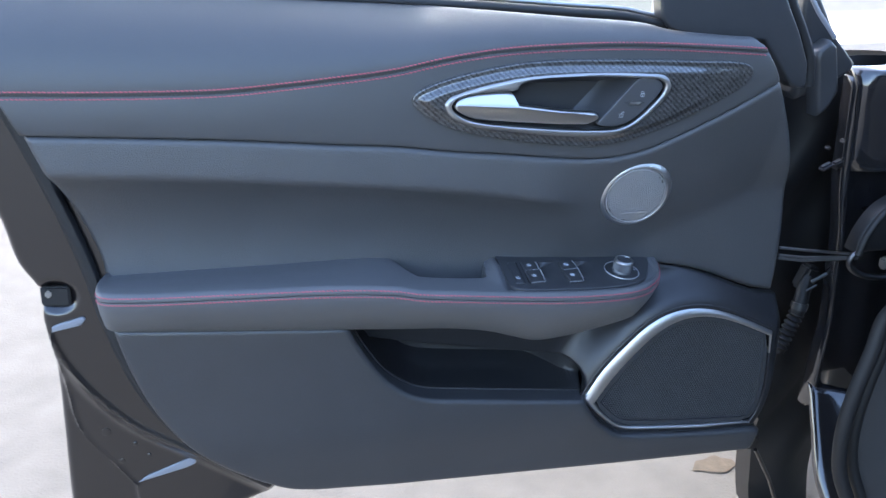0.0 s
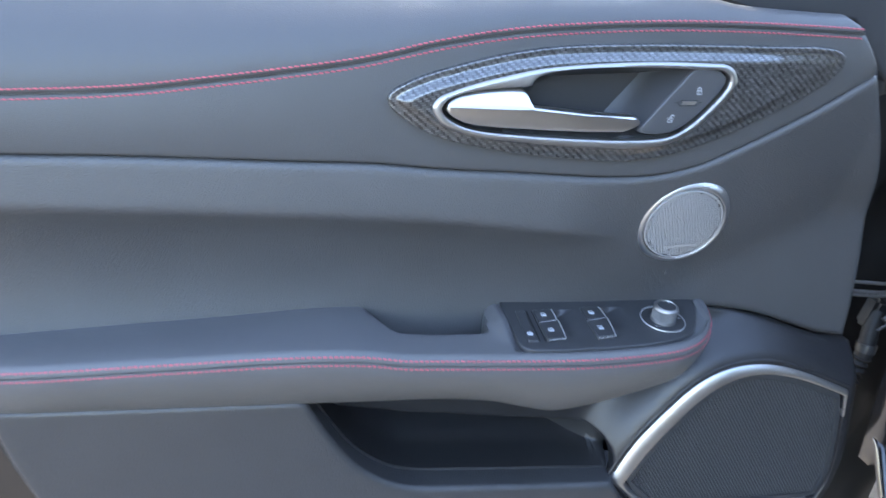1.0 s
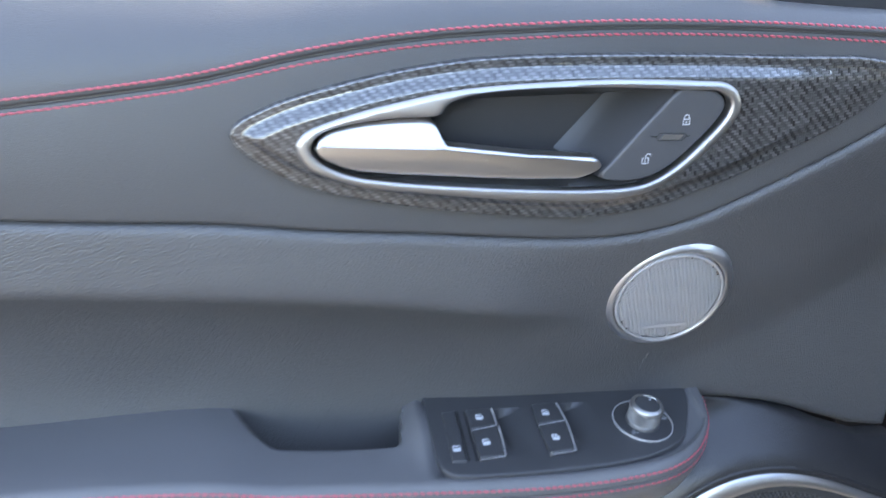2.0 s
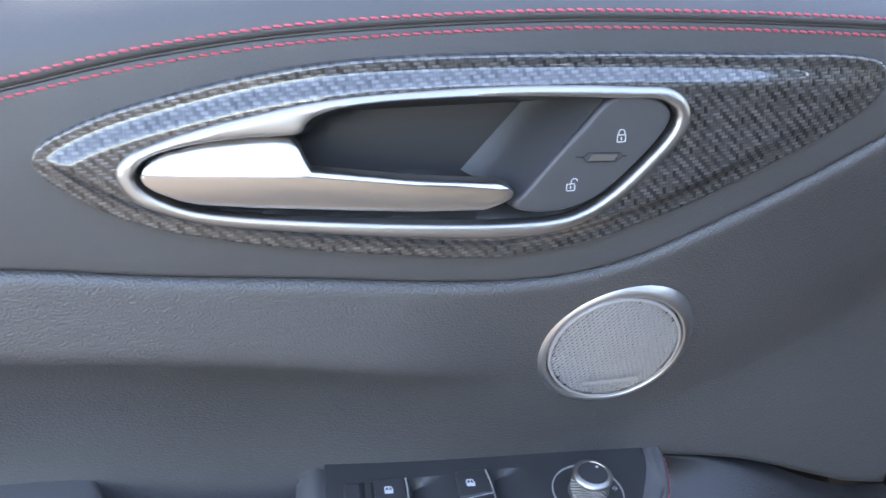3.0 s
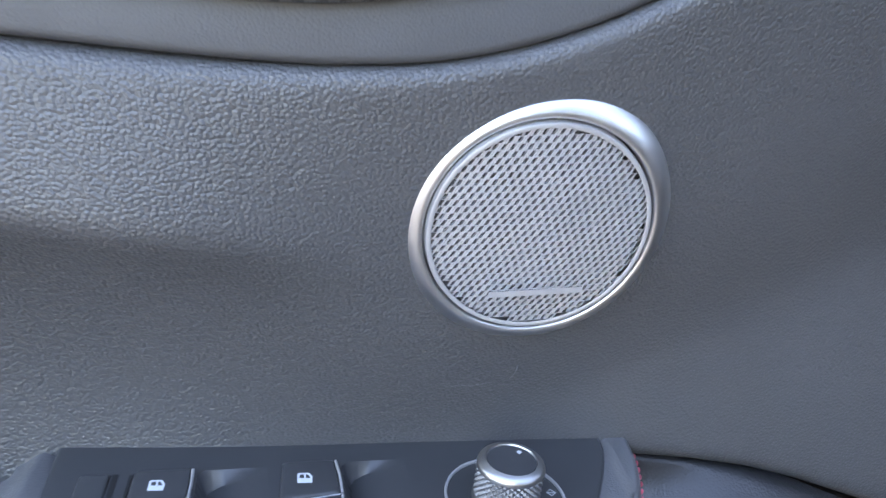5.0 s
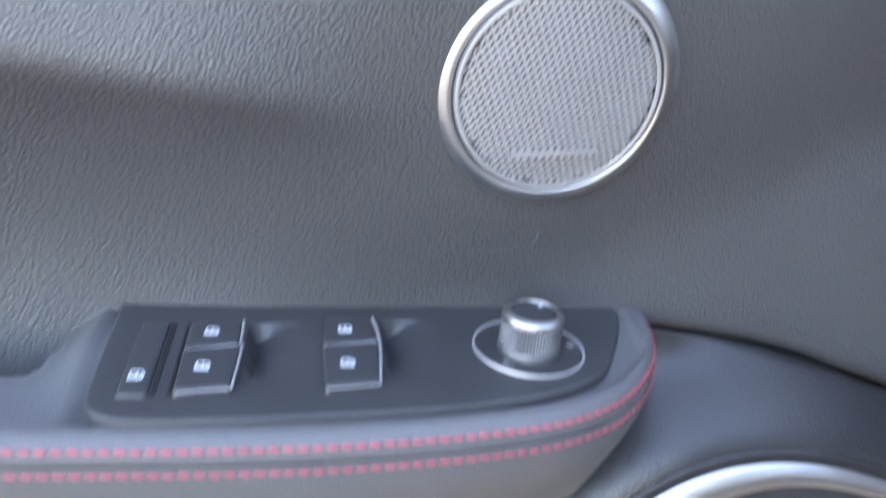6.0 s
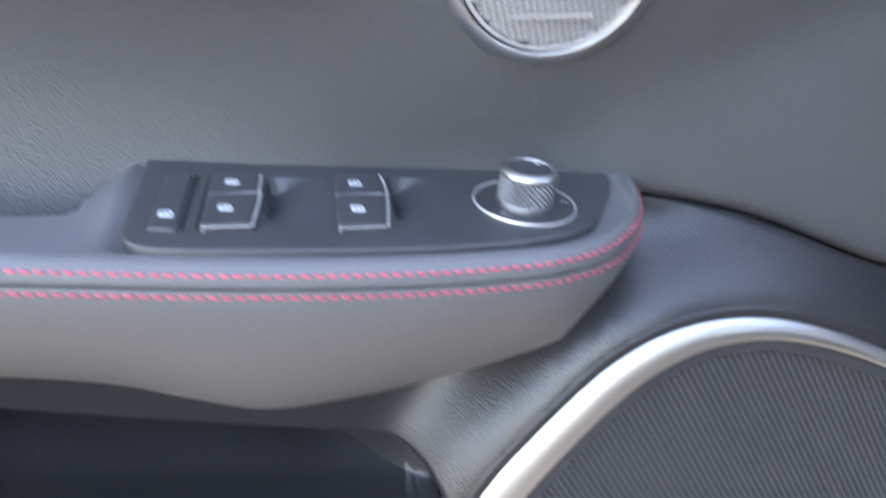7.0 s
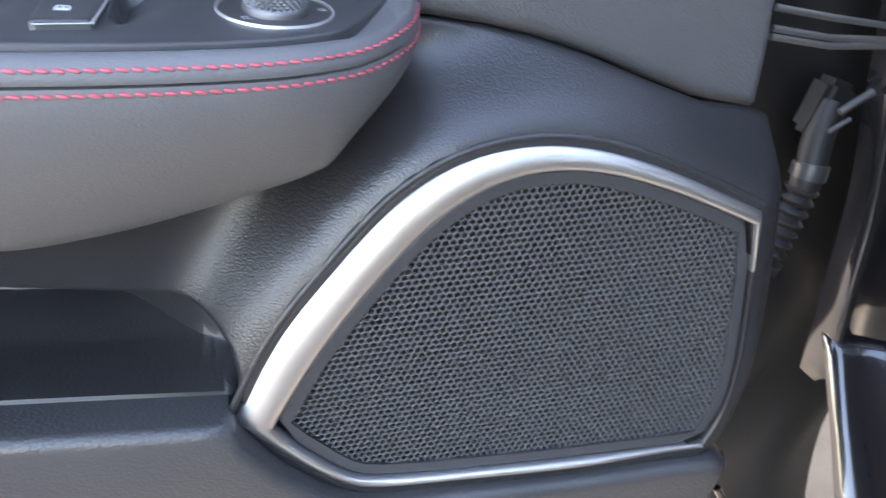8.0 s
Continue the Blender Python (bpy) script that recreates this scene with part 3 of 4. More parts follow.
tagged(mesh_object("speaker_grille", *honeycomb(shrunk(SPEAKER_IN, 0.0065), 0.0037, 0.00170, 0.8725, 0.0016), GRILLE_PLASTIC, speaker, "black honeycomb speaker grille", smooth=False), kind="stuff")
skin("speaker_backing", shrunk(SPEAKER_IN, 0.002), lambda x, z: 0.879 + 0 * x, RUBBER, speaker, "", step=0.02, thick=0)

# the small round speaker
TW = Matrix.Translation((0.4338, 0.869, 0.7490)) @ Vector((0.004, -1.0, -0.28)).to_track_quat("Z", "Y").to_matrix().to_4x4()
tweeter = lathe("tweeter_ring", [(0.0401, -0.006), (0.0402, 0.0012), (0.0405, 0.0020), (0.0412, 0.0024), (0.0425, 0.0021), (0.0445, 0.0008), (0.0468, -0.0014),
                                 (0.0488, -0.0042), (0.0500, -0.0084), (0.0500, -0.015)], TW,
                TRIM_METAL, door, "satin silver ring of a small round speaker", sides=96)
lathe("tweeter_gap", [(0.0404, -0.003), (0.0001, -0.003)], TW, RUBBER, tweeter, sides=64)


def slotted(radius, px, pz, crown):
    """A crowned disc of slanted cells, each with a long hole."""
    verts, faces = [], []
    lean = 0.62
    for i in range(-20, 21):
        for j in range(-20, 21):
            cx, cz = (j - 0.25 * i + round(0.25 * i)) * px, i * pz
            if math.hypot(cx, cz) > radius - 0.0014:
                continue
            b = len(verts)
            outer = [(-px / 2, -pz / 2), (0, -pz / 2), (px / 2, -pz / 2), (px / 2, pz / 2), (0, pz / 2), (-px / 2, pz / 2)]
            L, w = pz * 0.42, px * 0.20
            inner = [(-w - L * lean, -L), (w - L * lean, -L), (w * 1.2, 0), (w + L * lean, L), (-w + L * lean, L), (-w * 1.2, 0)]
            for pts, dh in ((outer, 0), (inner, 0), (inner, -0.0012)):
                for u, v in pts:
                    if pts is outer:
                        u += v * lean * 1.0
                    x, z = cx + u * 0.98, cz + v
                    verts.append((x, z, crown * (1 - (x * x + z * z) / radius**2) + dh))
            for k in range(6):
                m = (k + 1) % 6
                faces += [(b + k, b + m, b + 6 + m, b + 6 + k), (b + 6 + k, b + 6 + m, b + 12 + m, b + 12 + k)]
    return verts, faces


gv, gf = slotted(0.0386, 0.0029, 0.0024, 0.0016)
gm = TW @ Matrix.Translation((0, 0, 0.0018))
tagged(mesh_object("tweeter_grille", [gm @ Vector(v) for v in gv], gf, GRILLE_METAL, tweeter, "silver perforated speaker grille", smooth=False), kind="stuff")
lathe("grille_edge", [(0.0374, 0.0008), (0.0382, 0.0012), (0.0390, 0.0009), (0.0393, -0.0002), (0.0394, -0.004)], gm, GRILLE_METAL, tweeter, sides=96)

# door handle
handle = thing("inner_door_handle", (0.33, 0.86, 0.82), "", "")
adopt(handle, door, "door handle in a carbon fibre surround")
handle.matrix_parent_inverse = Matrix.Translation(-door.location)


def sub(ob):
    ob.matrix_parent_inverse = Matrix.Translation(-handle.location)
    return ob


def carbon_depth(x, z):
    d = away(np.stack([x, z], 1), CARBON)
    return 0.8415 + 0.003 * smooth((x - 0.44) / 0.1) + 0.0046 * (1 - smooth((d - 0.0050) / 0.0090)) * (1 - 0.7 * smooth((x - 0.46) / 0.06))


skin("carbon_surround", CARBON, carbon_depth, CARBON_MAT, handle, "glossy carbon fibre surround", step=0.0018, holes=[shrunk(BEZEL, 0.002)], roll=0.0015, drop=0.002, thick=0.006)
skin("bezel", BEZEL, lambda x, z: 0.8385 + 0 * x, SATIN_METAL, handle, "satin silver bezel", step=0.004, holes=[CUP], roll=0.0035, drop=0.005, thick=0.006, hole_roll=0.002, hole_drop=0.002)


def cup_depth(x, z):
    d = away(np.stack([x, z], 1), CUP)
    return 0.846 + 0.030 * smooth(d / 0.012) ** 0.8


skin("handle_cup", shrunk(CUP, -0.001), cup_depth, SATIN_BLACK, handle, "black recess behind the handle", step=0.004, thick=0)
LEVER_TOP = np.array([(0.197, 0.8775), (0.199, 0.8815), (0.203, 0.8845), (0.208, 0.887), (0.224, 0.890), (0.243, 0.891), (0.257, 0.891), (0.263, 0.8895), (0.2665, 0.886),
                      (0.269, 0.880), (0.2715, 0.8757), (0.32, 0.868), (0.359, 0.8640), (0.3635, 0.8620), (0.366, 0.8585)])
LEVER_LOW = np.array([(0.197, 0.8765), (0.199, 0.8735), (0.203, 0.8700), (0.212, 0.8650), (0.221, 0.8620), (0.244, 0.8585), (0.269, 0.8558), (0.294, 0.8535), (0.32, 0.8515), (0.351, 0.8503), (0.359, 0.8530), (0.3645, 0.8562), (0.366, 0.858)])


def lever_section(x):
    """Top facet, a crisp ridge and a rounded lower facet, with rolled edges."""
    top, low = np.interp(x, LEVER_TOP[:, 0], LEVER_TOP[:, 1]), np.interp(x, LEVER_LOW[:, 0], LEVER_LOW[:, 1])
    ridge = np.interp(x, [0.197, 0.27, 0.366], [0.879, 0.8735, 0.8605])
    fr = min(max((top - ridge) / (top - low), 0.12), 0.9)
    u = np.concatenate([fr * np.array([0, 0.03, 0.1, 0.25, 0.5, 0.75, 0.93, 1]), fr + (1 - fr) * np.array([0.2, 0.4, 0.6, 0.8, 0.92, 0.98, 1])])
    z = top + (low - top) * u
    edge = np.clip(1 - np.minimum(u, 1 - u) * (top - low) / 0.0018, 0, 1)
    end = np.clip(1 - min(x - 0.197, 0.366 - x) / 0.003, 0, 1)
    face = np.where(u < fr, (fr - u) * (top - low) * 0.5 + 0.0011, 0.0024 * ((u - fr) * (top - low) / 0.013) ** 2)
    y = 0.8352 + face + 0.0028 * (1 - np.sqrt(1 - edge**2)) + 0.003 * end**2
    return [(x, y[0] + 0.006, z[0])] + [(x, a, b) for a, b in zip(y, z)] + [(x, y[-1] + 0.006, z[-1])]


LEVER_METAL = material("polished_satin_metal", (0.64, 0.62, 0.59), 0.28, metal=1.0, grain=0.05, grain_size=0.0004)
LEVER_X = np.unique(np.concatenate([np.linspace(0.197, 0.203, 9), np.linspace(0.203, 0.262, 20), np.linspace(0.262, 0.274, 16), np.linspace(0.274, 0.358, 24), np.linspace(0.358, 0.366, 10)]))
loft("lever", [lever_section(x) for x in LEVER_X], LEVER_METAL, handle, "satin silver pull lever")
LOCK = spline([(0.414, 0.901), (0.435, 0.899), (0.4425, 0.892), (0.441, 0.885), (0.424, 0.865), (0.406, 0.851), (0.389, 0.846), (0.372, 0.847), (0.366, 0.850), (0.373, 0.858), (0.399, 0.887)], 90, True)
lock = skin("lock_button", LOCK, lambda x, z: 0.8415 + 0 * x, CUP_PLASTIC, handle, "black lock and unlock rocker", step=0.004, roll=0.002, drop=0.002, thick=0.012)

# switch plate on the armrest
def plate_z(x, y):
    return 0.6578 - 0.095 * (x - 0.30) + 0.12 * (y - 0.862)


PLATE = np.vstack([[(0.2628, 0.914), (0.474, 0.914)], spline([(0.4735, 0.903), (0.4718, 0.893), (0.4627, 0.872), (0.4476, 0.848), (0.4243, 0.8349), (0.3953, 0.827), (0.3521, 0.8218), (0.281, 0.8185), (0.2722, 0.8200), (0.2658, 0.8255), (0.2638, 0.836)], 70)])


def flat_skin(name, outline, height, mat, parent, label="", step=0.006, roll=0.0, drop=0.0, thick=0.003, holes=()):
    """As skin, lying flat: the outline in x and y, the height over it."""
    v, f = lifted(outline, lambda x, y: -height(x, y), step=step, roll=roll, drop=drop, thick=thick, holes=holes)
    return mesh_object(name, [(a, c, -b) for a, b, c in v], [t[::-1] for t in f], mat, parent, label)


SCOOPS = [np.array([(0.3135, 0.8340), (0.3135, 0.8838), (0.3375, 0.8858), (0.3405, 0.8605), (0.3400, 0.8365)]),
          np.array([(0.3650, 0.8375), (0.3650, 0.8883), (0.3885, 0.8903), (0.3925, 0.8645), (0.3920, 0.8405)])]
plate = flat_skin("switch_plate", PLATE, lambda x, y: plate_z(x, y) + 0.001, SATIN_BLACK, door, "satin black window switch plate",
                  roll=0.0015, drop=0.0012, thick=0.004, holes=SCOOPS, step=0.005)


def on_plate(x, y, up=0.0):
    return (x, y, float(plate_z(x, y)) + 0.001 + up)


def ribbon(name, line, width, place, mat, parent, label="", closed=False):
    """A printed stroke: a flat band along a line, laid on a surface by place(u, v)."""
    line = np.array(line, float)
    if closed:
        t = np.roll(line, -1, axis=0) - np.roll(line, 1, axis=0)
    else:
        t = np.gradient(line, axis=0)
    n = np.stack([-t[:, 1], t[:, 0]], 1) / np.maximum(np.linalg.norm(t, axis=1), 1e-9)[:, None] * width / 2
    verts = [place(*p) for p in line + n] + [place(*p) for p in line - n]
    k = len(line)
    faces = [(i, (i + 1) % k, k + (i + 1) % k, k + i) for i in range(k if closed else k - 1)]
    return mesh_object(name, verts, faces, mat, parent, label)


def window_icon(cx, cy, up, parent):
    """A small printed car window: a rounded frame with a slanted corner and a filled pane."""
    def place(u, v):
        return on_plate(cx + u, cy + v * 1.35, up)
    w, h = 0.0027, 0.0021
    outer = [(-w, -h), (w * 0.9, -h), (w, h * 0.2), (w * 0.55, h), (-w * 0.75, h), (-w, h * 0.7)]
    inner = [(-w * 0.7, -h * 0.05), (w * 0.68, -h * 0.05), (w * 0.68, h * 0.2), (w * 0.4, h * 0.68), (-w * 0.55, h * 0.68), (-w * 0.7, h * 0.5)]
    verts = [place(*p) for p in outer + inner]
    faces = [(i, (i + 1) % 6, 6 + (i + 1) % 6, 6 + i) for i in range(6)]
    b = len(verts)
    verts += [place(*p) for p in [(-w * 0.12, -h * 0.05), (w * 0.12, -h * 0.05), (w * 0.12, h * 0.68), (-w * 0.12, h * 0.68)]]
    faces.append((b, b + 1, b + 2, b + 3))
    return mesh_object("window_symbol", verts, faces, WHITE_PRINT, parent)


def scoop_height(k):
    x0 = SCOOPS[k][:, 0].min()
    def height(x, y):
        d = away(np.stack([x, y], 1), SCOOPS[k])
        q = np.clip((x - x0) / 0.025, 0, 1)
        deep = 0.010 * (1 - q) ** 1.8 * smooth((y - SCOOPS[k][:, 1].min()) / 0.034)
        return plate_z(x, y) + 0.001 - np.where(d < 0.0004, 0, deep * smooth(d / 0.0012))
    return height


BUTTONS = [
    ([(0.2737, 0.8310), (0.2838, 0.8307), (0.2843, 0.8810), (0.2742, 0.8803)], 0.0014, (0.2787, 0.8427)),
    ([(0.2921, 0.8605), (0.3113, 0.8650), (0.3116, 0.8838), (0.2923, 0.8821)], 0.0020, (0.3009, 0.8730)),
    ([(0.2923, 0.8310), (0.3105, 0.8335), (0.3124, 0.8640), (0.2919, 0.8595)], 0.0028, (0.3003, 0.8465)),
    ([(0.3425, 0.8640), (0.3638, 0.8685), (0.3625, 0.8885), (0.3432, 0.8868)], 0.0020, (0.3514, 0.8763)),
    ([(0.3427, 0.8335), (0.3614, 0.8365), (0.3640, 0.8675), (0.3422, 0.8630)], 0.0028, (0.3512, 0.8495)),
]
for k, (quad, up, icon) in enumerate(BUTTONS):
    q = np.array(quad)
    lean = 0.12 if k else 0.0
    cy = q[:, 1].mean()
    b = flat_skin("window_button", dense(q, 0.002), lambda x, y: plate_z(x, y) + 0.001 + up + lean * (cy - y) * 0.35, SATIN_BLACK, plate,
                  "black rocker window button" if k else "black rear window lock button", roll=0.0012, drop=0.0010, thick=up + 0.003, step=0.003)
    window_icon(icon[0], icon[1], up + lean * (cy - icon[1]) * 0.35 + 0.00015, b).matrix_parent_inverse = Matrix.Identity(4)
    b.children[0].parent = b
    if k:
        x0, x1 = q[1], q[2]
        edge = tube("chrome_edge", [on_plate(x0[0] + 0.0006, x0[1], up - 0.0005), on_plate((x0[0] + x1[0]) / 2 + 0.0008, (x0[1] + x1[1]) / 2, up - 0.0003), on_plate(x1[0] + 0.0004, x1[1] - 0.0012, up - 0.0006)],
                    0.00055, GRILLE_METAL, b, "thin chrome edge")
        edge.matrix_parent_inverse = Matrix.Identity(4)
        low = tube("chrome_edge", [on_plate(q[0][0] + 0.001, q[0][1] - 0.0003, up - 0.0006), on_plate(q[1][0], q[1][1] - 0.0003, up - 0.0006)], 0.00022, GRILLE_METAL, b)
        low.matrix_parent_inverse = Matrix.Identity(4)
for k in range(2):
    o = flat_skin("finger_scoop", SCOOPS[k], scoop_height(k), SATIN_BLACK, plate, "black finger hollow", thick=0, step=0.0022, roll=0.0)
    o.matrix_parent_inverse = Matrix.Identity(4)
    sx, sy = SCOOPS[k][0]
    tick = tube("tick_mark", [on_plate(sx + 0.006, sy + 0.011, -0.0045), on_plate(sx + 0.011, sy + 0.0115, -0.0032), on_plate(sx + 0.015, sy + 0.0095, -0.0022)], 0.00024, DARK_METAL, plate)
    tick.matrix_parent_inverse = Matrix.Identity(4)
for quad in ([(0.2847, 0.8320), (0.2860, 0.8320), (0.2868, 0.8815), (0.2850, 0.8815)], [(0.2900, 0.8320), (0.2911, 0.8320), (0.2914, 0.8812), (0.2905, 0.8812)]):
    flat_skin("button_slot", np.array(quad), lambda x, y: plate_z(x, y) + 0.0014, RUBBER, plate, "dark slot beside a button", thick=0.0005, step=0.004)
for ob in plate.children:
    ob.matrix_parent_inverse = Matrix.Identity(4)

# mirror knob
K = Matrix.Translation(on_plate(0.4238, 0.8670)) @ Vector((0.095, -0.12, 1)).to_track_quat("Z", "Y").to_matrix().to_4x4()
knob = lathe("mirror_dial", [(0.0218, 0.0), (0.0219, 0.0009), (0.0226, 0.0010), (0.0228, 0.0)], K, GRILLE_METAL, plate, "chrome ring of the mirror dial", sides=72)
knob.matrix_parent_inverse = Matrix.Identity(4)
rows = []
for i, h in enumerate(np.linspace(0.0030, 0.0136, 10)):
    rows.append([K @ Vector(((0.0118 + 0.0008 * ((i + j) % 2)) * math.cos(a), (0.0118 + 0.0008 * ((i + j) % 2)) * math.sin(a), h)) for j, a in enumerate(np.linspace(0, 2 * math.pi, 60, endpoint=False))])
diamonds = []
for i in range(9):
    for j in range(60):
        a, b, c, d = i * 60 + j, i * 60 + (j + 1) % 60, (i + 1) * 60 + (j + 1) % 60, (i + 1) * 60 + j
        diamonds += [(a, b, d), (b, c, d)] if (i + j) % 2 else [(a, b, c), (a, c, d)]
knurl = mesh_object("knurled_grip", np.array(rows).reshape(-1, 3), diamonds, KNURL_METAL, knob, "knurled metal grip", smooth=False)
collar = lathe("knob_collar", [(0.0116, 0.0132), (0.0124, 0.0134), (0.0126, 0.0143), (0.0122, 0.0156), (0.0111, 0.0164), (0.0095, 0.0168), (0.0092, 0.0162)], K, SATIN_METAL, knob, "satin silver knob rim")
cap = lathe("knob_cap", [(0.0093, 0.0159), (0.0090, 0.0164), (0.0001, 0.0165)], K, SATIN_BLACK, knob, "black knob top", sides=48)
skirt = lathe("knob_foot", [(0.0128, 0.0), (0.0127, 0.0016), (0.0122, 0.0028), (0.0117, 0.0032)], K, KNURL_METAL, knob, "plain metal foot of the knob", sides=48)
for ob in (knurl, collar, cap, skirt):
    ob.matrix_parent_inverse = Matrix.Identity(4)


def on_knob(h):
    return lambda u, v: K @ Vector((u, v, h))


marks = [("dial_mark", [(0.0050, 0.0012), (0.0068, 0.0012)], 0.0016, 0.01662),
         ("dial_mark", [(-0.0180, -0.0035), (-0.0168, -0.0005), (-0.0150, -0.0010), (-0.0165, -0.0032), (-0.0150, -0.0050)], 0.0005, 0.0004),
         ("dial_mark", [(0.0160, 0.0022), (0.0180, 0.0022), (0.0180, 0.0000), (0.0160, 0.0000), (0.0160, 0.0022)], 0.0005, 0.0004),
         ("dial_mark", [(0.0140, -0.0085), (0.0140, -0.0110), (0.0165, -0.0110), (0.0165, -0.0085), (0.0140, -0.0085), (0.0165, -0.0110)], 0.0005, 0.0004)]
for name, line, w, h in marks:
    ribbon(name, line, w, on_knob(h), WHITE_PRINT, knob).matrix_parent_inverse = Matrix.Identity(4)

# details of the handle
def on_lock(u, v):
    return (u, 0.8412, v)


def padlock(cx, cz, turned):
    a = 0.0020
    body = [(cx - a, cz - a), (cx + a, cz - a), (cx + a * 1.05, cz + a * 0.7), (cx - a * 0.95, cz + a * 0.7)]
    ribbon("padlock_symbol", dense(np.array(body), 0.001), 0.0005, on_lock, WHITE_PRINT, lock, closed=True).matrix_parent_inverse = Matrix.Identity(4)
    dx = a * 0.9 if turned else 0
    bow = [(cx - a * 0.75 + dx, cz + a * 0.7)] + [(cx + dx - a * 0.75 * math.cos(t), cz + a * 1.3 + a * 0.75 * math.sin(t)) for t in np.linspace(0, math.pi, 10)]
    if not turned:
        bow.append((cx + a * 0.75, cz + a * 0.7))
    ribbon("padlock_symbol", bow, 0.0005, on_lock, WHITE_PRINT, lock).matrix_parent_inverse = Matrix.Identity(4)
    ribbon("padlock_symbol", [(cx, cz - a * 0.6), (cx, cz + a * 0.2)], 0.0006, on_lock, WHITE_PRINT, lock).matrix_parent_inverse = Matrix.Identity(4)


lock.matrix_parent_inverse = Matrix.Translation(-handle.location)
padlock(0.4185, 0.8815, False)
padlock(0.3945, 0.8585, True)
skin("lock_divider", np.array([(0.4030, 0.8712), (0.4048, 0.8742), (0.4172, 0.8735), (0.4152, 0.8706)]), lambda x, z: 0.8406 + 0 * x, SATIN_METAL, lock, "small silver divider",
     thick=0.001, step=0.003).matrix_parent_inverse = Matrix.Identity(4)
groove = [(0.3965, 0.8733), (0.4005, 0.8731), (0.4025, 0.8750), (0.4185, 0.8742), (0.4195, 0.8726), (0.4225, 0.8724), (0.4195, 0.8722), (0.4165, 0.8698), (0.4018, 0.8704), (0.4002, 0.8727)]
ribbon("divider_groove", groove, 0.0005, on_lock, RUBBER, lock, closed=True).matrix_parent_inverse = Matrix.Identity(4)
ramp = loft("cup_ramp", [[(0.388, 0.874, 0.905), (0.346, 0.874, 0.860)], [(0.398, 0.868, 0.905), (0.356, 0.868, 0.855)], [(0.4115, 0.8435, 0.9025), (0.3655, 0.8435, 0.8495)], [(0.4135, 0.848, 0.9025), (0.3675, 0.848, 0.8485)]],
            SATIN_BLACK, handle, "slanted dark wall of the handle cup")
for ob in handle.children:
    ob.matrix_parent_inverse = Matrix.Translation(-handle.location)
    for c in ob.children:
        c.matrix_parent_inverse = Matrix.Identity(4)

# raised maker's mark on the small grille, kept as a plain bar
bar = mesh_object("maker_mark", [TW @ Vector((x, z, 0.0050 + h)) for h in (0, 0.0004) for x, z in ((-0.017, -0.0240), (0.017, -0.0240), (0.017, -0.0216), (-0.017, -0.0216))],
                  [(4, 5, 6, 7), (0, 1, 5, 4), (1, 2, 6, 5), (2, 3, 7, 6), (3, 0, 4, 7)], GRILLE_METAL, tweeter, "raised silver maker's mark", smooth=False)
for ob in (*tweeter.children, *speaker.children):
    ob.matrix_parent_inverse = Matrix.Identity(4)

# ---- door shell, window and body ----
SHELL_REAR = spline([(-0.40, 1.03), (-0.345, 0.85), (-0.318, 0.755), (-0.309, 0.698), (-0.292, 0.661), (-0.293, 0.631), (-0.297, 0.521), (-0.310, 0.366), (-0.316, 0.262)], 60)
CREASE = spline([(-0.296, 0.640), (-0.289, 0.609), (-0.280, 0.571), (-0.262, 0.534), (-0.236, 0.495), (-0.208, 0.463), (-0.178, 0.439), (-0.140, 0.412), (-0.05, 0.345)], 60)
HEM = spline([(-0.290, 0.600), (-0.287, 0.566), (-0.284, 0.526), (-0.282, 0.482), (-0.277, 0.457), (-0.251, 0.411), (-0.222, 0.365)], 40)


def shell_depth(x, z):
    d = away(np.stack([x, z], 1), CREASE, False)
    below = np.interp(x, CREASE[:, 0], CREASE[:, 1]) > z
    ridge = -0.0035 * np.exp(-(d / 0.004) ** 2) - 0.002 * np.exp(-(away(np.stack([x, z], 1), HEM, False) / 0.003) ** 2)
    well = 0.010 * np.exp(-(((x + 0.2735) / 0.022) ** 2 + ((z - 0.653) / 0.019) ** 2) ** 3)
    hem = 0.007 * smooth((np.interp(z, HEM[::-1, 1], HEM[::-1, 0]) - x) / 0.004) * smooth((0.612 - z) / 0.02)
    trim_z = np.concatenate([LOWER_LEFT[::-1, 1], [p[1] for p in REAR[-2::-1]]])
    trim_x = np.concatenate([LOWER_LEFT[::-1, 0], [p[0] for p in REAR[-2::-1]]])
    base = 0.90 + hem + 0.100 * smooth((x - np.interp(z, trim_z, trim_x) - 0.004) / 0.03) * smooth((z - 0.355) / 0.03)
    return base + np.where(below, 0.009 * smooth(d / 0.022), 0) + ridge + well


CUT = [(-0.02, 0.36), (-0.09, 0.50), (-0.12, 0.70), (-0.20, 0.96)]
skin("rear_flange", join(SHELL_REAR, [(-0.20, 0.272), (-0.05, 0.325)], CUT), shell_depth, SHELL_PAINT, door,
     "black painted steel flange at the rear edge", step=0.0032, roll=0.010, drop=0.012, thick=0.05)
skin("door_shell", join(CUT[::-1], [(-0.05, 0.333), (0.0, 0.335), (0.30, 0.325), (0.63, 0.32), (0.672, 0.34)], spline([(0.698, 0.45), (0.708, 0.58), (0.698, 0.75), (0.676, 0.84), (0.655, 0.93)], 30), [(0.60, 0.935), (0.3, 0.955)]),
     lambda x, z: shell_depth(x, z) + 0.003, SHELL_PAINT, door, "black painted steel door shell", step=0.015, roll=0.010, drop=0.012, thick=0.05)
seal_line = [(x - 0.016, 0.897, z) for x, z in spline(REAR, 30)] + [(x - 0.013, 0.893, z) for x, z in LOWER_LEFT[4:]]
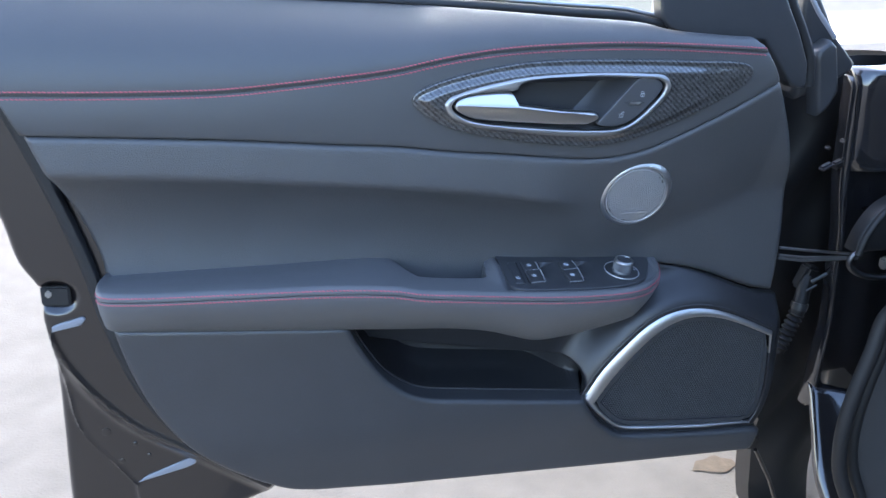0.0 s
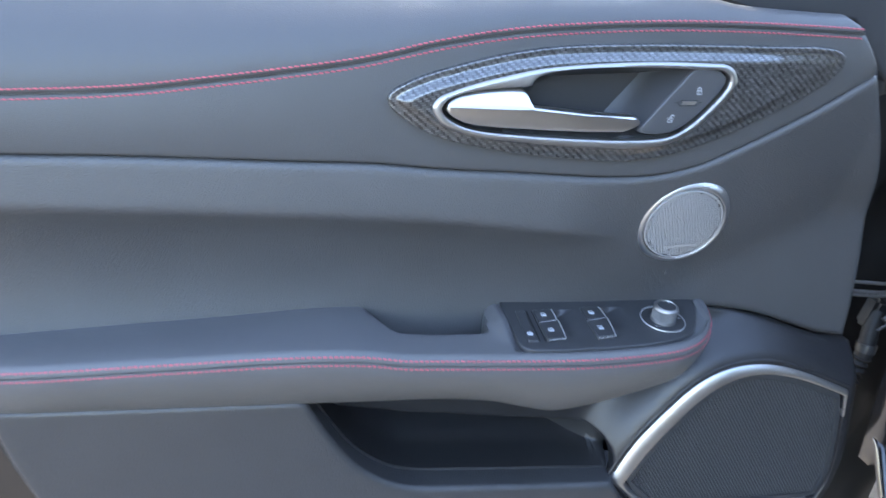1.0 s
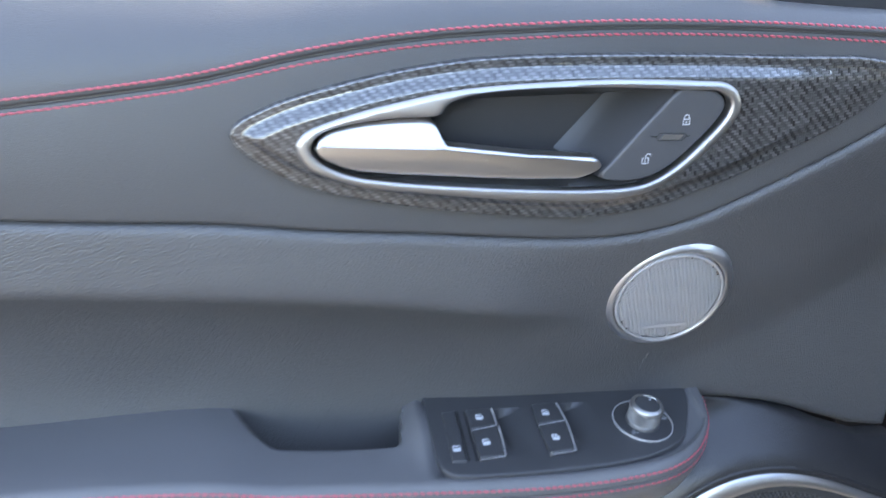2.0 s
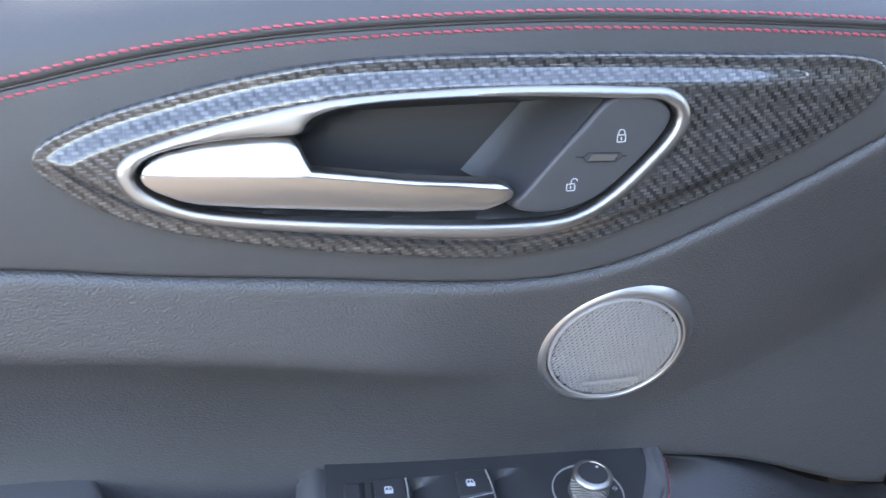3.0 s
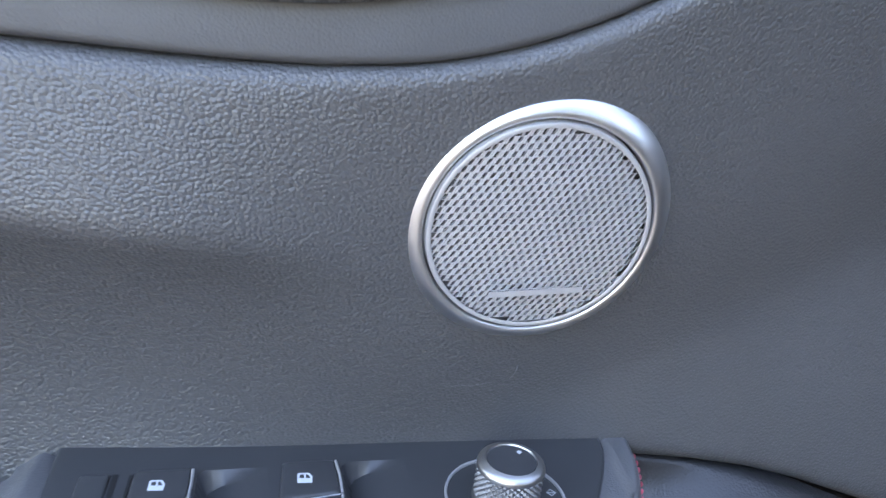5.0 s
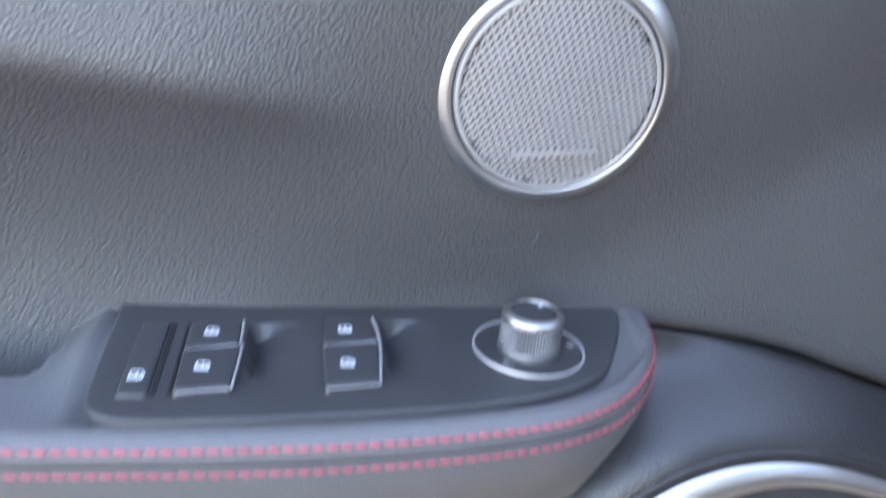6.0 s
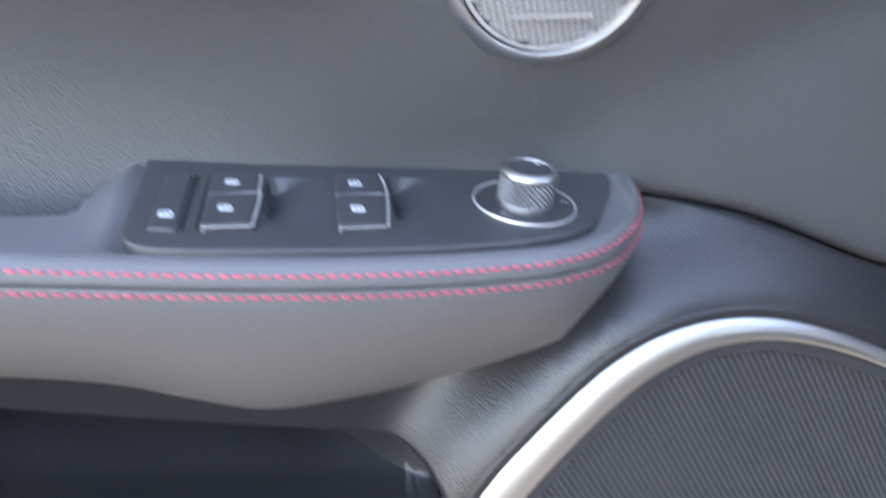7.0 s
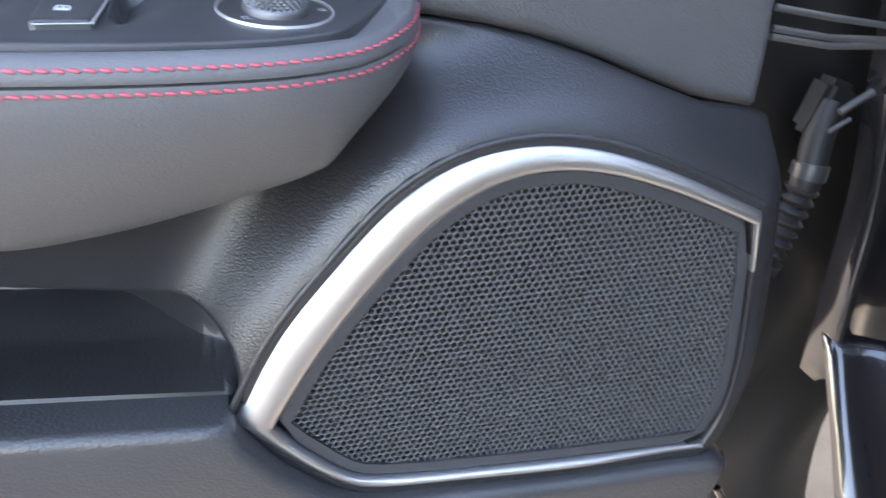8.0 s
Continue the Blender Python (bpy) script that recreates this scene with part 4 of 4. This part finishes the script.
tube("door_seal", seal_line, 0.011, RUBBER, door, "black rubber seal along the rear edge", flat=0.8)
box("latch", (0.033, 0.006, 0.025), pose(-0.2745, 0.906, 0.6525, 0, 4, 0), RUBBER, door, "door latch in its pocket")
box("latch_claw", (0.007, 0.006, 0.009), pose(-0.2815, 0.902, 0.657, 0, 8, 10), SATIN_METAL, door, "bright metal latch claw")


for y, corners in ((0.8965, [(-0.2845, 0.6085), (-0.2835, 0.6150), (-0.2760, 0.6180), (-0.2470, 0.6255), (-0.2440, 0.6225), (-0.2500, 0.6150)]),
                   (0.9065, [(-0.2185, 0.3690), (-0.2060, 0.3780), (-0.1500, 0.3985), (-0.1400, 0.3965), (-0.1430, 0.3895), (-0.1560, 0.3845)])):
    skin("marker_plate", dense(np.array(corners), 0.004), lambda x, z: y + 0 * x, STICKER, door, "pale reflective marker plate", step=0.004, roll=0.001, drop=0.001, thick=0.012)
for x, z, r in ((-0.248, 0.452, 0.006), (-0.215, 0.43, 0.003), (-0.235, 0.405, 0.004), (-0.196, 0.47, 0.003), (-0.20, 0.41, 0.003)):
    lathe("rubber_plug", [(r, -0.002), (r, 0.0008), (r * 0.6, 0.0014), (0.0002, 0.0012)], Matrix.Translation((x, 0.909, z)) @ pose(0, 0, 0, 90), SHELL_PAINT, door, sides=20)

# window, belt seal and mirror corner
GLASS = bpy.data.materials.new("window_glass")
GLASS.use_nodes = True
gb = GLASS.node_tree.nodes["Principled BSDF"]
gb.inputs["Transmission Weight"].default_value, gb.inputs["Roughness"].default_value, gb.inputs["IOR"].default_value = 1.0, 0.0, 1.05
gb.inputs["Base Color"].default_value = (0.74, 0.80, 0.76, 1)
pane = box("window_pane", (0.80, 0.004, 0.30), pose(0.06, 0.935, 1.11), GLASS, door, "clear side window glass", bevel=0.001)
pane.visible_shadow = False
tube("belt_seal", [(x, 0.916, z + 0.002) for x, z in BELT.run(-0.36, 0.475, 40)], 0.006, RUBBER, door, "black rubber window seal")
tube("belt_strip", [(x, 0.928, z + 0.010) for x, z in BELT.run(-0.36, 0.47, 40)], 0.003, SATIN_METAL, door, "thin bright strip at the window's foot")
corner_outline = join([(0.452, 1.08), (0.457, 0.985), (0.461, 0.962)], spline([(0.471, 0.948), (0.487, 0.942), (0.53, 0.936), (0.600, 0.929)], 12), [(0.648, 0.869), (0.668, 0.868)], spline([(0.664, 0.90), (0.645, 0.94), (0.622, 0.98), (0.585, 1.08)], 14))
skin("mirror_corner", corner_outline, lambda x, z: 0.902 + 0 * x, SATIN_BLACK, door, "black plastic corner cover beside the window", step=0.01, roll=0.004, drop=0.004, thick=0.02)
tube("corner_trim", [(0.672, 0.94, 0.985), (0.692, 0.94, 0.957), (0.722, 0.94, 0.924)], 0.003, STICKER, door, "pale edge strip at the pillar")
tube("corner_seal", [(x + 0.010, 0.915, z) for x, z in spline([(0.668, 0.868), (0.664, 0.90), (0.645, 0.94), (0.622, 0.98), (0.585, 1.08)], 20)], 0.007, RUBBER, door, "black rubber seal")
skin("corner_gasket", join([(0.692, 0.908), (0.711, 0.923), (0.721, 0.914), (0.735, 0.855)], [(0.722, 0.832), (0.709, 0.822)]), lambda x, z: 0.928 + 0 * x, SATIN_BLACK, door, "dark rubber corner gasket", step=0.008, roll=0.006, drop=0.006, thick=0.02)

# stitching along the seams
THREAD = bpy.data.meshes.new("stitch")
tv, tf = [], []
for i, u in enumerate(np.linspace(-1, 1, 6)):
    r = math.sqrt(max(0.12, 1 - u * u))
    for a in np.linspace(0, 2 * math.pi, 6, endpoint=False):
        tv.append((0.0020 * u, 0.00078 * r * math.cos(a) - 0.0004 * u, 0.00055 * r * math.sin(a)))
tf = grid_faces(6, 6, True) + [tuple(range(6))[::-1], tuple(range(30, 36))]
THREAD.from_pydata(tv, [], tf)
THREAD.materials.append(RED_THREAD)
THREAD.polygons.foreach_set("use_smooth", [True] * len(THREAD.polygons))


def stitches(line, out, parent, first, name):
    """Single stitches along a line of places; from x = first on each is an object of its own, before that they are one mesh."""
    line, out = np.array(line), np.array(out)
    s = np.concatenate([[0], np.cumsum(np.linalg.norm(np.diff(line, axis=0), axis=1))])
    far_v, far_f = [], []
    for u in np.arange(0.004, s[-1] - 0.003, 0.0047):
        p, q, n = (np.array([np.interp(w, s, a[:, k]) for k in range(3)]) for w, a in ((u, line), (u + 0.002, line), (u, out)))
        t = Vector(q - p).normalized()
        up = Vector(n)
        up = (up - t * up.dot(t)).normalized()
        side = up.cross(t)
        m = Matrix((t, side, up)).transposed().to_4x4()
        m.translation = Vector(p) + up * 0.0002
        if p[0] > first:
            ob = new("stitch", THREAD)
            ob.parent = parent
            ob.matrix_parent_inverse = Matrix.Identity(4)
            ob.matrix_basis = m
        else:
            b = len(far_v)
            far_v += [m @ Vector(v) for v in tv]
            far_f += [tuple(b + i for i in f) for f in tf]
    if far_v:
        ob = mesh_object(name, far_v, far_f, RED_THREAD, parent, "fine red thread stitches")
        ob.matrix_parent_inverse = Matrix.Identity(4)
        tagged(ob, kind="stuff")


parts = {o.name: o for o in door.children}
xs = np.linspace(-0.28, 0.576, 160)
up_line = np.stack([xs, pad_depth(xs, SEAM(xs) + 0.0042), SEAM(xs) + 0.0042], 1)
lo_line = np.stack([xs, insert_depth(xs, SEAM(xs) - 0.0039), SEAM(xs) - 0.0039], 1)
stitches(up_line, np.tile((0, -1, 0.1), (160, 1)), parts["upper_pad"], 0.2, "stitch_row")
stitches(lo_line, np.tile((0, -1, 0), (160, 1)), parts["upper_insert"], 0.2, "stitch_row")
tube("seam_piping", [(x, 0.8535, SEAM(x)) for x in xs], 0.0013, SMOOTH_LEATHER, door, "thin leather piping in the seam", sides=6)
arm_t, arm_b, outs = [], [], []
for (x, y), top, bottom in zip(CONTOUR, arm_tops, arm_lows):
    if y > 0.90 or (x < -0.2 and y > 0.85):
        continue
    arm_t.append(top[-5])
    arm_b.append(bottom[2])
    b = np.array((min(max(x, -0.195), 0.476), 0.922)) - (x, y)
    outs.append((-b[0], -b[1], 0.0))
outs = np.array(outs) / np.linalg.norm(outs, axis=1)[:, None]
stitches(arm_t, outs + (0, 0, 0.6), armrest, 0.2, "stitch_row")
stitches(arm_b, outs, parts["armrest_side"], 0.2, "stitch_row")

for line in ([(0.4055, 0.6820), (0.411, 0.6815), (0.4175, 0.6810), (0.4245, 0.6815)], [(0.4315, 0.6820), (0.4335, 0.6850), (0.4342, 0.6890)]):
    p = spline(line, 14)
    d = mid_depth(p[:, 0], p[:, 1])
    ribbon("scuff", p, 0.00022, lambda u, v: (u, float(np.interp(u, p[:, 0], d)) - 0.0004, v), SCUFF, parts["middle_panel"], "fine pale scratch").matrix_parent_inverse = Matrix.Identity(4)

# ---- the car's body beside the hinges ----
body = thing("car", (0.95, 1.2, 0.0), "glossy black car body beside the open door", "car")


def body_skin(name, outline, depth, mat, label="", **k):
    return skin(name, np.array(outline), depth, mat, body, label, **k)


body_skin("hinge_recess", [(0.835, 0.0), (0.815, 0.22), (0.72, 0.31), (0.66, 0.87), (0.95, 0.87), (0.95, 0.0)], lambda x, z: 1.10 + 0.010 * np.sin(45 * x + 2.5 * np.sin(14 * z)), DEEP_BLACK, "black painted gap behind the hinges", step=0.03, thick=0.05)
body_skin("hinge_pillar", join(spline([(0.838, 0.30), (0.843, 0.40), (0.850, 0.45), (0.842, 0.54), (0.838, 0.60), (0.815, 0.70), (0.80, 0.86)], 40), [(1.25, 0.90), (1.25, 0.30)]),
          lambda x, z: 1.0 + 0.30 * (x - 0.84) + 0.005 * np.sin(70 * x + 6 * z), PAINT, "black painted hinge pillar", step=0.02, roll=0.01, drop=0.012, thick=0.02)
body_skin("sill", join(spline([(0.838, 0.345), (0.825, 0.28), (0.815, 0.215), (0.83, 0.14)], 20), [(1.3, 0.14), (1.3, 0.345)]),
          lambda x, z: 1.0 - 0.5 * (x - 0.83) - 0.8 * (0.345 - z) + 0.004 * np.sin(90 * x), PAINT, "glossy black sill", step=0.006, roll=0.012, drop=0.012, thick=0.004)
WS = spline([(0.83, 0.80, 0.62), (0.803, 0.84, 0.563), (0.790, 0.84, 0.50), (0.778, 0.84, 0.437), (0.773, 0.84, 0.37), (0.783, 0.84, 0.30), (0.80, 0.83, 0.25), (0.83, 0.80, 0.15)], 60)
WS = WS * 0.932 + (0.002, -0.003, 0.073)
tube("weatherstrip", WS + (0.006, 0, 0), 0.010, RUBBER, body, "black rubber weatherstrip of the door opening", sides=12)
tube("weatherstrip", WS + (0.032, 0.01, 0), 0.008, RUBBER, body, "black rubber weatherstrip of the door opening", sides=12)
body_skin("footwell_trim", join([(p[0] + 0.033, p[2]) for p in WS], [(1.4, 0.21), (1.4, 0.65)]), lambda x, z: 0.80 - 0.3 * (x - 0.75), HARD_PLASTIC, "dark grey footwell trim", step=0.02, roll=0.012, drop=0.015, thick=0.01)
ARC = spline([(0.812, 0.615), (0.820, 0.645), (0.845, 0.682), (0.89, 0.702), (0.95, 0.71)], 30)
body_skin("dash_lower", join(ARC, [(1.4, 0.71), (1.4, 0.615)]), lambda x, z: 0.93 + 0 * x, DARK_PLASTIC, "dark lower dashboard edge", step=0.02, roll=0.008, drop=0.008, thick=0.02)
tube("dash_piping", [(x, 0.925, z) for x, z in ARC], 0.005, RUBBER, body, "black dashboard piping")
body_skin("dash_side", [(0.82, 0.72), (0.80, 0.872), (1.5, 0.885), (1.5, 0.72)], lambda x, z: 0.98 + 0.012 * np.sin(26 * x + 9 * z), PAINT, "black painted body side behind the hinges", step=0.03, roll=0.01, drop=0.01, thick=0.03)
SWING = Matrix.Translation((0.8, 0.95, 0)) @ Matrix.Rotation(radians(-15), 4, "Z") @ Matrix.Translation((-0.8, -0.95, 0))
hood = loft("bonnet", [[SWING @ Vector(p) for p in ((x, 1.12, 0.885 + 0.05 * (x - 0.76)), (x, 1.6, 0.86 + 0.05 * (x - 0.76)), (x, 2.2, 0.80 + 0.04 * (x - 0.76)))] for x in np.linspace(0.70, 2.4, 12)], PAINT, body, "glossy black bonnet reflecting the sky")
fender = loft("front_wing", [[SWING @ Vector(p) for p in ((0.70, y, 0.885 - 0.07 * (y - 1.12)), (0.67, y, 0.80), (0.65, y, 0.55), (0.67, y, 0.30))] for y in np.linspace(1.12, 2.2, 8)], PAINT, body, "glossy black front wing")
body_skin("pillar_cover", [(0.68, 0.96), (0.68, 1.05), (0.703, 0.975), (0.737, 0.921), (0.772, 0.886), (0.765, 0.876), (0.74, 0.860), (0.69, 0.84)], lambda x, z: 0.955 + 0 * x, SATIN_BLACK, "black cover at the windscreen pillar's foot", step=0.01, roll=0.006, drop=0.006, thick=0.04)
# check strap, its housing and the wiring boot
for dz in (0.0075, -0.0045, -0.0095):
    tube("check_strap", [(0.715, 0.970, 0.6085 + dz), (0.76, 0.975, 0.599 + dz), (0.86, 0.985, 0.585 + dz * 0.4)], 0.0022, TRIM_METAL, body, "bright steel door check strap")
ring = [(0.885 + 0.045 * math.cos(a), 0.965 - 0.010 * math.cos(a), 0.582 + 0.026 * math.sin(a)) for a in np.linspace(0, 2 * math.pi, 40)]
tube("strap_housing", ring, 0.005, DARK_METAL, body, "metal rim of the strap housing")
box("strap_bolt", (0.02, 0.014, 0.02), pose(0.895, 0.965, 0.58, 0, 0, 15), SATIN_METAL, body, "strap bolt", bevel=0.004)
boot_line = spline([(0.784, 1.03, 0.400), (0.789, 1.03, 0.416), (0.797, 1.03, 0.440), (0.805, 1.03, 0.464), (0.809, 1.03, 0.482), (0.815, 1.035, 0.508), (0.824, 1.04, 0.530)], 90)
tube("wiring_boot", boot_line, [0.011 + 0.0022 * math.cos(i * 1.1) if 4 < i < 48 else 0.0115 for i in range(90)], RUBBER, body, "ribbed rubber wiring boot", sides=14)
tube("boot_clamp", boot_line[52:60], 0.0135, SATIN_BLACK, body, "boot collar", sides=14)
tube("plug_clip", [(0.812, 1.015, 0.531), (0.836, 1.015, 0.544)], 0.0028, GRILLE_PLASTIC, body, "grey plug clip")
tube("plug_clip", [(0.802, 1.010, 0.519), (0.818, 1.010, 0.527)], 0.0016, GRILLE_PLASTIC, body, "grey plug clip")
box("wiring_plug", (0.026, 0.026, 0.044), pose(0.822, 1.045, 0.525, 0, 20, 0), DEEP_BLACK, body, "black wiring plug", bevel=0.005)
for x, z, w, h in ((0.788, 0.728, 0.022, 0.008), (0.806, 0.731, 0.018, 0.012), (0.809, 0.767, 0.012, 0.006), (0.785, 0.757, 0.006, 0.008)):
    box("hinge_bracket", (w, 0.012, h), pose(x, 1.0, z, 0, -18, 12), DARK_METAL, body, "small hinge bracket", bevel=0.003)
box("lower_hinge", (0.024, 0.03, 0.030), pose(0.700, 0.945, 0.297, 0, 25, 10), SHELL_PAINT, body, "lower door hinge", bevel=0.006)
tube("hinge_edge", [(0.706, 0.93, 0.284), (0.720, 0.93, 0.258), (0.74, 0.93, 0.222), (0.757, 0.93, 0.18)], 0.003, SHELL_PAINT, body, "worn black edge below the hinge")
# pillar added to keep sky light off the door's right part
tube("windscreen_pillar", [SWING @ Vector(p) for p in ((0.90, 1.0, 0.90), (1.0, 0.5, 1.14), (1.10, 0.0, 1.36), (1.12, -0.4, 1.40))], 0.05, PAINT, body, "added black windscreen pillar that blocks sky light", sides=12)
# unseen closing walls of the cabin behind the opening, added to block light
for name, size, m in (("dashboard", (1.45, 0.60, 0.60), pose(1.69, 0.86, 0.60)), ("cabin_floor", (1.5, 3.0, 0.06), pose(1.68, -0.85, 0.30)), ("far_side", (0.06, 3.0, 0.62), pose(2.42, -0.85, 0.62)),
                      ("cabin_roof", (1.15, 1.9, 0.05), pose(1.68, -1.05, 1.40)), ("cabin_rear", (1.5, 0.06, 0.70), pose(1.68, -2.35, 0.66)),
                      ("rear_door", (0.07, 1.9, 0.66), pose(0.95, -1.35, 0.62)), ("rear_window", (0.03, 1.75, 0.46), pose(1.03, -1.27, 1.17, 0, -18, 0)),
                      ("far_window", (0.03, 2.5, 0.46), pose(2.33, -0.95, 1.17, 0, 18, 0)), ("rear_screen", (1.2, 0.03, 0.55), pose(1.68, -2.2, 1.17, -32, 0, 0))):
    box(name, size, SWING @ m, DARK_PLASTIC, body, "unseen dark cabin wall that blocks light", bevel=0.014)

ground = mesh_object("ground", [(-60, -40, 0), (60, -40, 0), (60, 120, 0), (-60, 120, 0)], [(0, 1, 2, 3)], CONCRETE, None)
tagged(ground, "pale worn concrete ground in sunlight", "ground", kind="structure")
rng = random.Random(4)
blob = spline([(0.835 + (0.052 + rng.uniform(-0.012, 0.012)) * math.cos(a), 1.244 + (0.024 + rng.uniform(-0.008, 0.008)) * math.sin(a)) for a in np.linspace(0, 2 * math.pi, 14, endpoint=False)], 60, True)
STAIN = material("rust_stain", (0.070, 0.054, 0.036), 0.9, var=0.5, var_scale=60, grain=0.6, grain_size=0.006)
stain = mesh_object("ground_stain", [(x, y, 0.002) for x, y in blob], [tuple(range(60))], STAIN)
tagged(stain, "rust-brown stain on the pale concrete ground", "stain", kind="structure")
